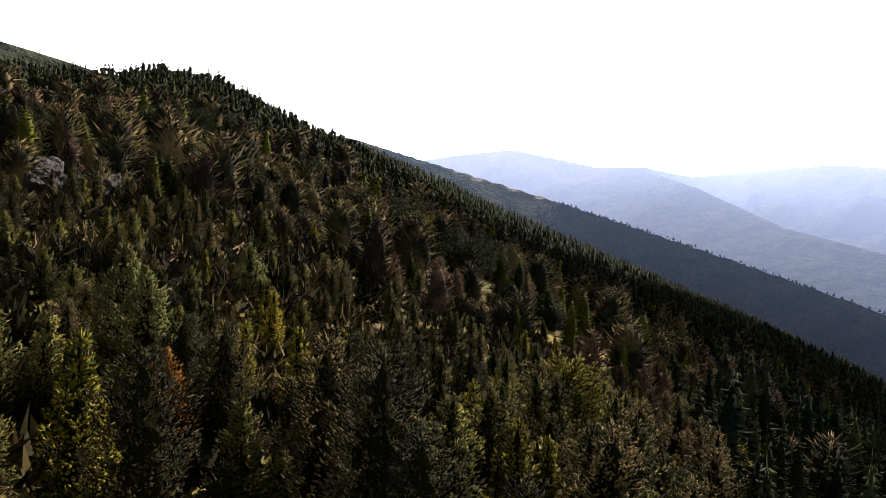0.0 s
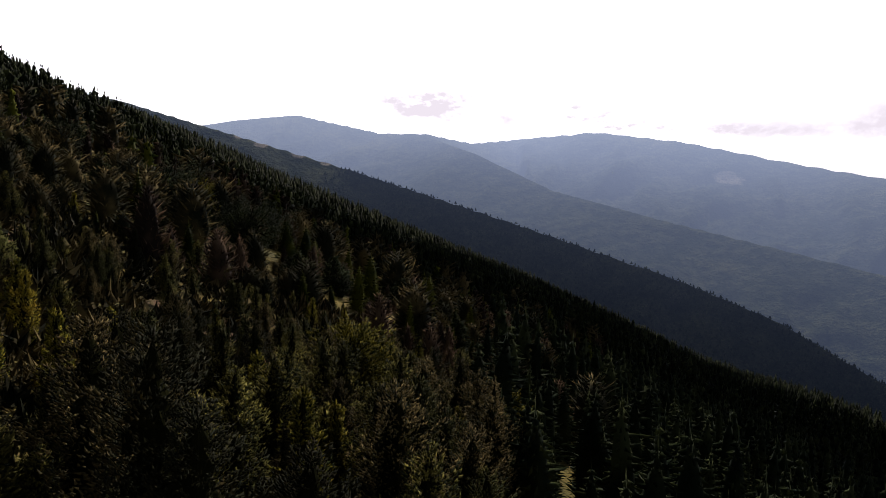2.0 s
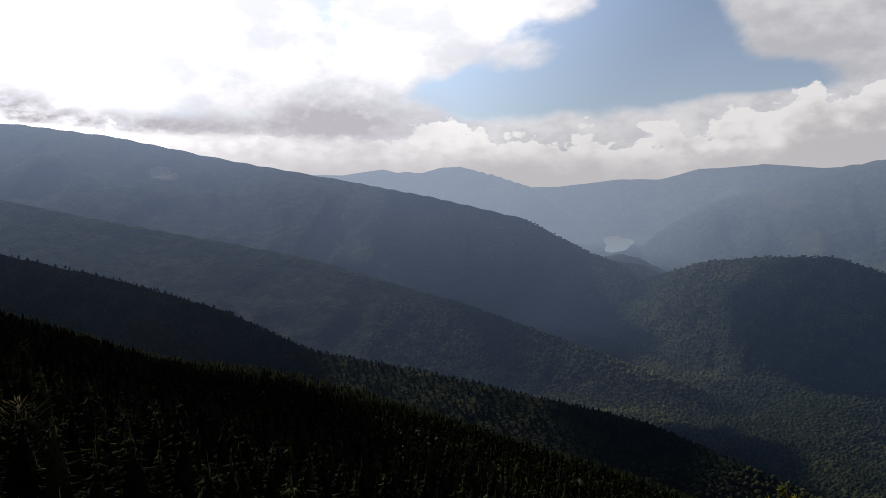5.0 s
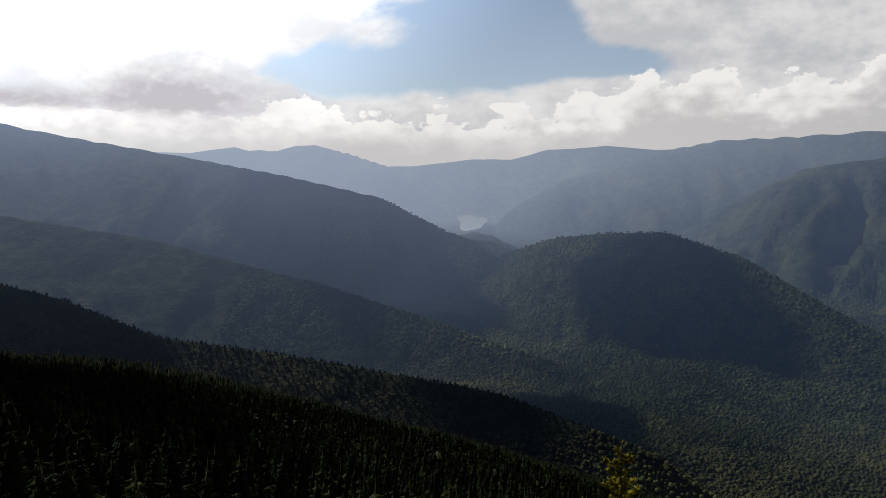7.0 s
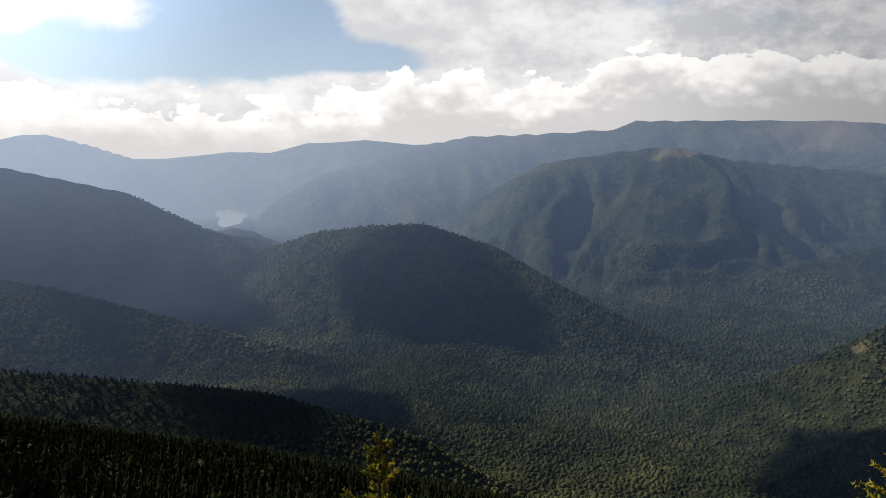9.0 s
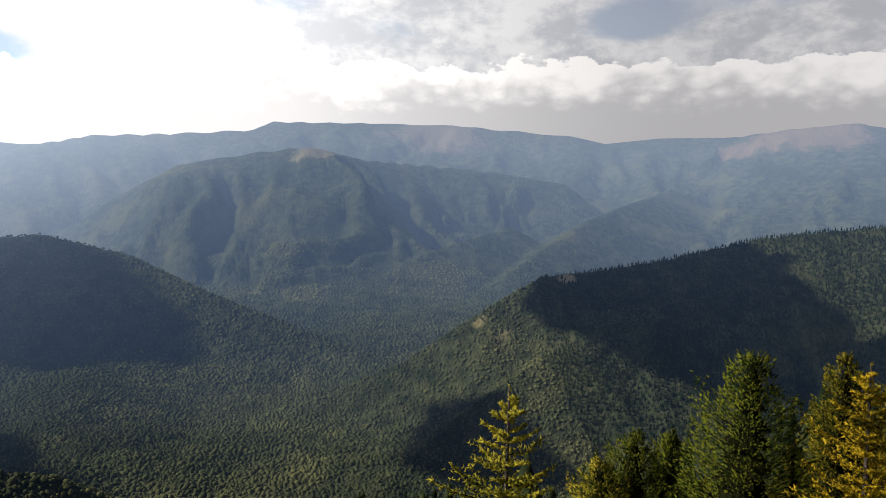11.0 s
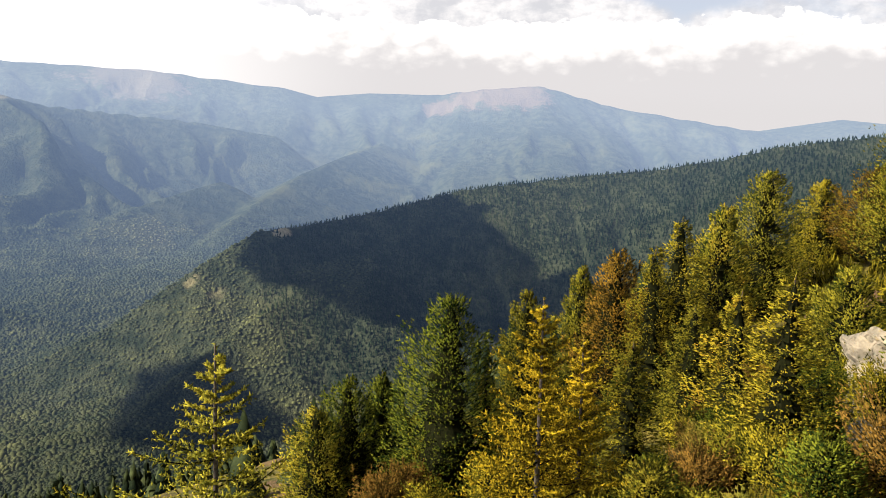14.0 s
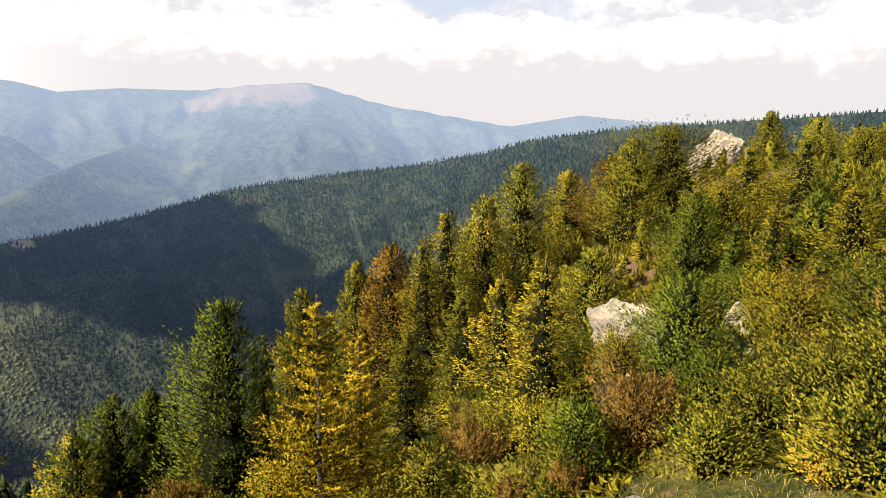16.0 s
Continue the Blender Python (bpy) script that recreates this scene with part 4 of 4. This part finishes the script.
rng = np.random.default_rng(89)
for i in range(120):
    a, d = (rng.uniform(142, 188) if i < 90 else rng.uniform(118, 152)), rng.uniform(12.5, 31)
    if (156 < a < 161.5 and d < 26) or (164.5 < a < 169 and d < 26) or (161 < a < 164.5 and d < 22) or (a < 150 and d < 15):
        continue
    needles = (M_PINE, M_PINE_DARK, M_PINE_GOLD, M_PINE, M_RUST)[i % 5]
    h = rng.uniform(0.45, 1.4) * (0.7 if i > 45 else 1.0)
    ob = shrub("juniper_shrub" if needles is M_RUST else "dwarf_pine", SHRUB_LABELS[needles], "shrubs on the slope", needles, h, h * rng.uniform(1.1, 1.7), 450 + i)
    ob.matrix_world = pose(*spot(a, d), 0, 0, 31 * i)

# dwarf pine carpet between the shrubs
x, y = scatter(118, 192, 11, 74, 0.55, 1.5, 53)
r, a = np.hypot(x, y), np.degrees(np.arctan2(x, y))
k = (fractal(x, y, 5.0, 3, 101) > -0.12 - 0.14 * (r < 20)) & ~((a > 157) & (a < 160.6) & (r > 19) & (r < 27))
CARPET = (x[k], y[k])

# young pines crowding the hillside: a few built, then repeated
KINDS = []
for i, (needles, h, wide, kind) in enumerate([(M_YOUNG, 3.4, 1.7, "pine"), (M_THICKET, 4.2, 2.0, "round"), (M_YOUNG, 2.6, 1.2, "cone"), (M_PINE, 3.0, 1.3, "cone"), (M_PINE_DEAD, 2.8, 1.4, "pine"), (M_THICKET, 4.8, 1.9, "cone")]):
    t = conifer("young_pine", {M_YOUNG: "young green pine with upright shoots in the thicket", M_THICKET: "dark green young pine in the thicket", M_PINE: "yellow green young pine in the thicket", M_PINE_DEAD: "young pine with orange dead needles in the thicket"}[needles],
                "tree", "young pines on the hillside", needles, kind, h, wide / 2, 500 + i, habit="spruce" if i == 5 else "young")
    KINDS.append(t)
rng = np.random.default_rng(77)


def headroom(x, y):
    """How tall the thicket may stand: capped by azimuth to fit the camera's view."""
    a, r = np.degrees(np.arctan2(x, y)), np.hypot(x, y)
    line = np.interp(a, [-50, -28, -12, 0, 20, 45, 60, 75, 100], [-6, -9, -13, -15.5, -18, -21.5, -24, -26, -27])
    line = line + np.interp(a, [-34, -26, -10, 10, 60], [0.35, 0.9, 1.1, 0.7, 0.35]) * np.maximum(0, r - 11) + 3.0 * np.maximum(0, r - 27)
    return r * np.tan(np.radians(np.minimum(line, 40))) - land(x, y)


px, py = scatter(-48, 15, 8.5, 31, 1.15, 1.75, 31)
way, r = np.degrees(np.arctan2(px, py)), np.hypot(px, py)
room = r * np.tan(np.radians(np.interp(way, [-48, -30, -10, 0, 15], [-6.5, -8.5, -11.0, -13.0, -16.5]) + 0.12 * (r - 11))) - land(px, py)
room = np.maximum(room, rng.uniform(0.9, 1.5, len(room)))
pick = rng.permutation(len(px))[:298]
pz = land(px, py)
TALL = [3.4, 4.2, 2.6, 3.0, 2.8, 4.8]
for j, i in enumerate(pick):
    way = math.degrees(math.atan2(px[i], py[i]))
    west = -36 < way < -22 and math.hypot(px[i], py[i]) < 20
    k = j if j < 6 else int(rng.choice(6, p=[0.34, 0.24, 0.18, 0.18, 0.0, 0.06] if west else [0.40, 0.26, 0.18, 0.06, 0.0, 0.10]))
    size = min(rng.uniform(0.40, 0.85), max(0.25, room[i] / TALL[k]))
    m = pose(px[i], py[i], pz[i], rng.uniform(-4, 4), rng.uniform(-4, 4), rng.uniform(0, 360)) @ Matrix.Scale(size, 4)
    if j < 6:
        KINDS[j].matrix_world = m
    else:
        c = copy_thing(KINDS[k], m)
        c.scale = m.to_scale()


def spire(kind, levels, boughs, lift, width, seed, twigs=0, core=0.5):
    """A conifer of the middle distance, one unit tall and about one wide: whorls of tapering boughs round an added core
    that closes the gaps.
    """
    rng = np.random.default_rng(seed)
    p, d, ln, wd = [], [], [], []
    for k in range(levels):
        q = 0.06 + 0.90 * (k + rng.uniform(-0.2, 0.2)) / levels
        rad = 0.5 * SHAPES[kind](max(0.0, q))
        n = max(3, round(boughs * (1 - 0.5 * q)))
        for m in range(n):
            a = 6.283 * (m + 0.5 * (k % 2) + rng.uniform(-0.25, 0.25)) / n
            way = np.array([math.cos(a), math.sin(a), lift * (0.4 + q)])
            reach = rad * rng.uniform(0.7, 1.2)
            p.append(np.array([0, 0, q]) + way * reach * 0.30)
            d.append(way)
            ln.append(reach * 0.85)
            wd.append(width)
            for t in range(twigs):
                b = a + (0.55 if t % 2 else -0.55) * rng.uniform(0.7, 1.3)
                p.append(np.array([0, 0, q]) + way * reach * rng.uniform(0.5, 0.75))
                d.append(np.array([math.cos(b), math.sin(b), lift * (0.7 + q) + 0.15]))
                ln.append(reach * 0.42)
                wd.append(width * 0.62)
    p.append(np.array([0, 0, 0.90]))
    d.append(np.array([0, 0, 1.0]))
    ln.append(0.12)
    wd.append(width * 0.6)
    pieces = [shoots(np.array(p), np.array(d), np.array(ln), np.array(wd), rng, 0.12)]
    rings = []
    steps = (0.0, 0.35, 0.70) if levels > 6 else (0.0,)
    for q in steps:
        rings.append([(core * 0.5 * SHAPES[kind](q) * math.cos(1.0472 * j), core * 0.5 * SHAPES[kind](q) * math.sin(1.0472 * j), q) for j in range(6)])
    v = np.array(sum(rings, []) + [(0, 0, 0.95)])
    f = []
    for j in range(6):
        o = (j + 1) % 6
        for k in range(0, 6 * len(steps) - 6, 6):
            f += [(k + j, k + o, k + 6 + j), (k + o, k + 6 + o, k + 6 + j)]
        f.append((6 * len(steps) - 6 + j, 6 * len(steps) - 6 + o, 6 * len(steps)))
    pieces.append((v, np.array(f)))
    return join(pieces)


def tuft(count, length, width, seed):
    """A low cushion of shoots, one unit wide and tall."""
    rng = np.random.default_rng(seed)
    a, r = rng.uniform(0, 6.283, count), 0.5 * np.sqrt(rng.uniform(0, 1, count))
    p = np.stack([r * np.cos(a), r * np.sin(a), (0.25 - r * r) * 2.6 * rng.uniform(0.5, 1.0, count)], 1)
    d = np.stack([1.5 * p[:, 0], 1.5 * p[:, 1], np.full(count, 0.9)], 1)
    return shoots(p, d, length, width, rng, 0.4)

# the pines with dead orange needles, nearest the lookout
for j, (a, d, size) in enumerate([(-31.6, 12.5, 0.8), (-33.2, 14.5, 0.75), (-30.2, 11.0, 0.55), (-24.8, 19.0, 0.6)]):
    m = pose(*spot(a, d), 0, 0, 70 * j) @ Matrix.Scale(size, 4)
    if j == 0:
        KINDS[4].matrix_world = m
    else:
        copy_thing(KINDS[4], m).scale = m.to_scale()

GLADES = [(114.8, 1338, 13), (113.4, 1326, 12), (115.8, 1350, 9), (107.6, 1270, 9), (105.4, 1250, 9), (109.2, 1235, 9), (104.0, 1215, 8)]


def forest(name, label, mat, template, x, y, tall, slim, seed, sink=0.2):
    rng = np.random.default_rng(seed)
    for ga, gr, reach in GLADES:
        k = np.hypot((x - gr * math.sin(radians(ga))) * 0.7, y - gr * math.cos(radians(ga))) > reach
        x, y, tall = x[k], y[k], tall[k]
    wide = tall * rng.uniform(slim * 0.8, slim * 1.25, len(x))
    return tagged(merged(name, mat, *template, x, y, land(x, y) - sink, wide, tall, seed=seed, smooth=mat not in (M_FAR_SPRUCE,)), label, "forest", kind="stuff")


# low scrub between the young pines
x, y = scatter(-50, 12, 8, 34, 0.85, 1.3, 40)
rng = np.random.default_rng(39)
tagged(merged("pine_scrub", M_THICKET, *tuft(70, 0.28, 0.045, 7), x, y, land(x, y) - 0.1, rng.uniform(0.9, 1.6, len(x)), rng.uniform(0.6, 1.5, len(x)), seed=38), "low pine scrub covering the ground between young pines", "scrub", kind="stuff")
x, y = CARPET
rng = np.random.default_rng(34)
half = fractal(x, y, 3.0, 2, 103) > 0
for nm, lab, mat, k, tpl in (("dwarf_pine_carpet", "low green dwarf pines creeping over the slope", M_PINE, half, tuft(60, 0.30, 0.05, 9)), ("juniper_carpet", "low yellowing junipers creeping over the slope", M_PINE_GOLD, ~half, tuft(60, 0.30, 0.05, 10))):
    n = int(k.sum())
    tagged(merged(nm, mat, *tpl, x[k], y[k], land(x[k], y[k]) - 0.08, rng.uniform(0.5, 1.3, n), rng.uniform(0.3, 0.8, n) * np.clip(np.hypot(x[k], y[k]) / 22, 0.7, 2.0), seed=33), lab, "scrub", kind="stuff")
# pines behind the crest of the rise
x, y = scatter(158, 192, 58, 150, 2.6, 4.0, 37)
rng = np.random.default_rng(36)
tagged(merged("crest_thicket", M_PINE, *spire("cone", 7, 6, 0.1, 0.07, 8, 1), x, y, land(x, y) - 0.1, rng.uniform(1.2, 2.2, len(x)), rng.uniform(1.5, 3.2, len(x)), seed=35), "young pines on the crest beyond the crag", "forest", kind="stuff")

# the thicket from thirty metres out, in three kinds
x, y = scatter(-50, 20, 29, 90, 1.5, 2.7, 41)
rng = np.random.default_rng(42)
tall = np.minimum((0.9 + 2.7 * rng.uniform(0, 1, len(x)) ** 2) * (1 + 0.5 * np.clip((np.hypot(x, y) - 45) / 45, 0, 1)), np.maximum(0.8, headroom(x, y)))
close = np.hypot(x, y) < 54
sort = rng.uniform(0, 1, len(x))
clump = fractal(x, y, 18.0, 2, 61)
sort = sort + clump * 0.9
for nm, lab, mat, lo, hi, kind, lift in (("pine_thicket", "thicket of young green pines on the hillside", M_THICKET, -9, 0.4, "round", 0.35),
                                         ("dark_pine_thicket", "thicket of dark pines on the hillside", M_PINE_DARK, 0.4, 0.7, "cone", 0.02),
                                         ("brown_pine_thicket", "thicket of brownish pines on the hillside", M_PINE_BROWN, 0.7, 9, "pine", 0.32)):
    k = (sort >= lo) & (sort < hi)
    for chosen, tpl in ((k & close, spire(kind, 18, 11, lift, 0.019, 1, 1, 0.72)), (k & ~close, spire(kind, 9, 7, lift, 0.055, 2, 1, 0.66))):
        forest(nm, lab, mat, tpl, x[chosen], y[chosen], tall[chosen], 0.62 if kind == "round" else 0.46, 43)

x, y = scatter(11, 100, 15, 92, 1.5, 2.6, 46)
rng = np.random.default_rng(47)
tall = np.minimum(rng.uniform(2.0, 4.6, len(x)), np.maximum(0.8, headroom(x, y)))
close = np.hypot(x, y) < 34
for chosen, tpl in ((close, spire("cone", 18, 10, -0.02, 0.023, 4, 1, 0.62)), (~close, spire("cone", 9, 7, -0.02, 0.055, 6, 1, 0.6))):
    forest("spruce_thicket", "thicket of slim dark young spruces on the falling slope", M_SPRUCE, tpl, x[chosen], y[chosen], tall[chosen], 0.42, 48)

# conifers of the home slope
x, y = scatter(-58, 106, 88, 900, 2.9, 7.0, 21)
k = home_clear(x, y)
x, y = x[k], y[k]
r = np.hypot(x, y)
rng = np.random.default_rng(5)
tall = rng.uniform(3.0, 5.6, len(x)) * (1 + 0.5 * np.clip((r - 150) / 300, 0, 1))
near = r < 200
forest("conifer_forest", "dense dark conifers covering the steep hillside", M_SPRUCE, spire("cone", 5, 5, 0.02, 0.12, 5), x[near], y[near], tall[near], 0.46, 44)
forest("far_conifer_forest", "dense dark conifers along the rim of the hillside", M_SPRUCE, skirts(2, 5), x[~near], y[~near], tall[~near], 0.46, 54)
# the slope just below, seen past the single trees
x, y = scatter(92, 150, 40, 700, 3.0, 6.0, 27)
k = home_clear(x, y)
x, y = x[k], y[k]
rng = np.random.default_rng(9)
k = fractal(x, y, 60.0, 2, 91) > -0.15
x, y = x[k], y[k]
forest("slope_forest", "conifers on the slope below the lookout", M_SPRUCE, skirts(3, 5), x, y, rng.uniform(3, 6, len(x)), 0.55, 45)
# conifers of the ridge behind it and of the spur with the clearing
x, y = scatter(-25, 86, 780, 1480, 8.0, 10.5, 22)
k = (home_slope(x, y) < land(x, y) - 2.0) & (np.degrees(np.arctan2(x, y)) + 26 * fractal(x, y, 140.0, 3, 92) < 76) & (np.degrees(np.arctan2(x, y)) + 8 * fractal(x, y, 60.0, 2, 88) > -1.5)
x, y = x[k], y[k]
rng = np.random.default_rng(6)
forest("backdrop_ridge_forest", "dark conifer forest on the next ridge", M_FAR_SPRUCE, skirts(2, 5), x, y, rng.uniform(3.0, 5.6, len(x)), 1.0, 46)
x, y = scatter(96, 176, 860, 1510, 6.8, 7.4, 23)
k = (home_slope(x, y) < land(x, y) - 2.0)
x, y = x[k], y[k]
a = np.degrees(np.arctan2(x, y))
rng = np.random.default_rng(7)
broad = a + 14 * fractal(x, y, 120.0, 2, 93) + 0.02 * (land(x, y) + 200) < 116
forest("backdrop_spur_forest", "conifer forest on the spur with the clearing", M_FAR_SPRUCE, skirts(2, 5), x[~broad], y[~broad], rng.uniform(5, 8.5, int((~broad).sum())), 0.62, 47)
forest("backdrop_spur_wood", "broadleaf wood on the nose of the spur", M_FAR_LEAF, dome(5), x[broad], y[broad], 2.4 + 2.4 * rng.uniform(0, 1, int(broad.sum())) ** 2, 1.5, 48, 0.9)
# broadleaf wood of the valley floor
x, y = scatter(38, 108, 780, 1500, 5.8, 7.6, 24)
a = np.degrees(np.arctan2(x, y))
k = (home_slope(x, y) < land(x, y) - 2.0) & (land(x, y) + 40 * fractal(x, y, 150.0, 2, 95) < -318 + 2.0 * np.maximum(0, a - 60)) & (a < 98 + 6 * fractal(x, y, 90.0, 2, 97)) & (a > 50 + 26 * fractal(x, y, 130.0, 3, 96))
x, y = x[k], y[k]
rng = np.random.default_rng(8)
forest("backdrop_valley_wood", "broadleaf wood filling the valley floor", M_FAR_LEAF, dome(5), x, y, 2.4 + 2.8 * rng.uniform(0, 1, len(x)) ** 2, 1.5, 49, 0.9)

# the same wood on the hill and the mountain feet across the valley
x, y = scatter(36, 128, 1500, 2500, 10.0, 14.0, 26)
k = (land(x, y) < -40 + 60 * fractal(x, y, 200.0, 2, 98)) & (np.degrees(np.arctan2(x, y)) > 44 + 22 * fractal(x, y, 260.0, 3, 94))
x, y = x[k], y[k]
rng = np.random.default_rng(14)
forest("backdrop_wood", "woods on the hills across the valley with haze painted as glow", M_FAR_LEAF, dome(3), x, y, rng.uniform(4, 7, len(x)), 1.5, 50, 2.0)

# the reservoir far down the valley
M_WATER, g, b, o = material("still_water")
b.inputs["Base Color"].default_value = (0.10, 0.13, 0.15, 1)
b.inputs["Roughness"].default_value = 0.22
bump(g, b, g.noise(position(g), 0.08, 3.0), 0.05, 2.0)
# haze over the lake painted as emission on the water
b.inputs["Emission Color"].default_value, b.inputs["Emission Strength"].default_value = (0.46, 0.48, 0.53, 1), 0.30
bm = bmesh.new()
ring = []
for i in range(48):
    t = 2 * math.pi * i / 48
    q = 1 + 0.16 * math.sin(3 * t + 1) + 0.10 * math.sin(5 * t)
    ring.append(bm.verts.new((68 * q * math.cos(t), 560 * q * math.sin(t), 0)))
bm.faces.new(ring)
me = bpy.data.meshes.new("water")
bm.to_mesh(me)
bm.free()
me.materials.append(M_WATER)
lake = tagged(new("water", me), "reservoir reflecting the sky far down the valley, paled by painted haze glow", "lake", kind="structure")
lake.matrix_world = pose(3620 * math.sin(radians(61.3)), 3620 * math.cos(radians(61.3)), -240, 0, 0, -61)

# ---- rocks ----


def boulder(label, where, size, seed, turn=0, name="boulder", mat=M_ROCK):
    """A weathered block: a ball cut by planes and roughened."""
    rng = np.random.default_rng(seed)
    bm = bmesh.new()
    bmesh.ops.create_icosphere(bm, subdivisions=5 if max(size) > 2 else 4, radius=1.0)
    planes = [(Vector(rng.normal(0, 1, 3)).normalized(), rng.uniform(0.55, 0.85)) for _ in range(11)]
    for v in bm.verts:
        p = v.co.copy()
        for n, d in planes:
            over = p.dot(n) - d
            if over > 0:
                p -= n * over * 0.9
        q = p + Vector((seed, 0, 0))
        p *= 1 + 0.18 * noise.noise(q * 1.7) + 0.13 * noise.noise(q * 4.5) + 0.09 * noise.noise(q * 9) + 0.05 * noise.noise(q * 19) + 0.03 * noise.noise(q * 37)
        v.co = Vector((p.x * size[0] / 2, p.y * size[1] / 2, p.z * size[2] / 2))
    me = bpy.data.meshes.new(name)
    bm.to_mesh(me)
    bm.free()
    me.materials.append(mat)
    ob = tagged(new(name, me), label, "rock", "rocks on the slope")
    ob.matrix_world = pose(where[0], where[1], where[2] + size[2] * 0.22, 0, 0, turn)
    return ob


for i, (a, d, sx, sy, sz) in enumerate([
    (159.0, 26.5, 3.6, 2.6, 2.9), (157.6, 25.5, 1.4, 1.2, 1.0), (158.8, 25.0, 1.6, 1.0, 0.7), (159.4, 24.3, 1.2, 0.9, 0.6), (157.9, 21.5, 1.1, 0.9, 0.9), (166.9, 26, 1.2, 1.0, 1.5), (166.3, 24.5, 1.0, 0.8, 0.6),
    (170.6, 22.5, 0.6, 0.5, 0.4), (159.6, 23.2, 0.9, 0.7, 0.5), (158.6, 22.6, 0.7, 0.6, 0.4), (160.0, 25.4, 1.0, 0.8, 0.6), (159.2, 20.6, 0.6, 0.5, 0.35), (167.6, 23.2, 0.5, 0.4, 0.3), (172.4, 20.6, 0.5, 0.4, 0.3), (160.2, 13.5, 0.7, 0.5, 0.35), (165.0, 64, 4.4, 3.4, 4.6), (163.8, 63, 2.6, 2.6, 3.4), (154.6, 56, 2.2, 1.5, 1.6), (156.8, 57, 1.8, 1.4, 1.4), (148.0, 18, 0.5, 0.4, 0.3),
]):
    boulder("pale lichen-stained granite boulder in the grass" if d < 50 else "pale granite crag on the crest of the rise", spot(a, d), (sx, sy, sz), 10 + i, 37 * i)
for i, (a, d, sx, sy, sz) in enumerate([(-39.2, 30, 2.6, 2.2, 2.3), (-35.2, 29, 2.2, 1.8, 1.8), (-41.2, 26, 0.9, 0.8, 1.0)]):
    boulder("grey granite boulder among the young pines with shade painted in", spot(a, d), (sx, sy, sz), 40 + i, 53 * i, mat=M_ROCK_SHADE)

# grass of the open slope
rng = np.random.default_rng(15)
x, y = scatter(114, 186, 6, 44, 0.11, 0.70, 51)
k = fractal(x, y, 4.0, 2, 99) > -0.22
x, y = x[k], y[k]
p = np.stack([x, y, land(x, y) - 0.03], 1)
d = np.tile((0, 0, 1.0), (len(x), 1))
v, f = bristles(p, d, 0.16, 7, 0.7, rng, 0.05)
tagged(new("grass", mesh_of("grass", v, f, M_GRASS)), "dry yellow green grass tufts on the slope", "grass", kind="stuff")

# ---- unseen clouds added overhead to cast shadows on the land ----


def cloud(azimuth, distance, size, thick, seed, height=820.0):
    """A heap of cloud added above the view, standing where its shadow falls at that azimuth and distance."""
    gx, gy, gz = spot(azimuth, distance)
    while True:
        k = (height - gz) / sun_dir.z
        cx, cy = gx + sun_dir.x * k, gy + sun_dir.y * k
        if height > 0.52 * (math.hypot(cx, cy) - 0.0) or height > 2600:
            break
        height += 40
    rng = np.random.default_rng(seed)
    bm = bmesh.new()
    bmesh.ops.create_icosphere(bm, subdivisions=5, radius=1.0)
    for v in bm.verts:
        p = v.co.copy()
        q = p * 1.6 + Vector((seed * 3.1, 0, 0))
        bulge = 1 + 0.34 * noise.noise(q) + 0.22 * noise.noise(q * 2.3) + 0.12 * noise.noise(q * 5)
        p = p * bulge
        p.z = p.z if p.z > 0 else p.z * 0.35
        v.co = Vector((p.x * size[0] / 2, p.y * size[1] / 2, p.z * thick))
    me = bpy.data.meshes.new("cloud")
    bm.to_mesh(me)
    bm.free()
    me.materials.append(M_CLOUD)
    ob = tagged(new("cloud", me), "unseen white cloud added high over the slopes to cast a shadow", "cloud", "clouds", "structure")
    ob.matrix_world = pose(cx, cy, height, 0, 0, size[2])
    return ob


for i, row in enumerate([
    (18, 190, (110, 270, -18)), (22, 640, (560, 440, -20)), (122.5, 1300, (400, 440, 0)), (137, 1110, (320, 190, 20)),
    (76, 1850, (320, 460, 10)), (18, 1150, (800, 420, 0)), (52, 2150, (900, 560, 20)), (66, 1050, (520, 260, 10)), (106, 1030, (230, 170, 0)),
]):
    cloud(row[0], row[1], row[2], 90.0, 60 + i)
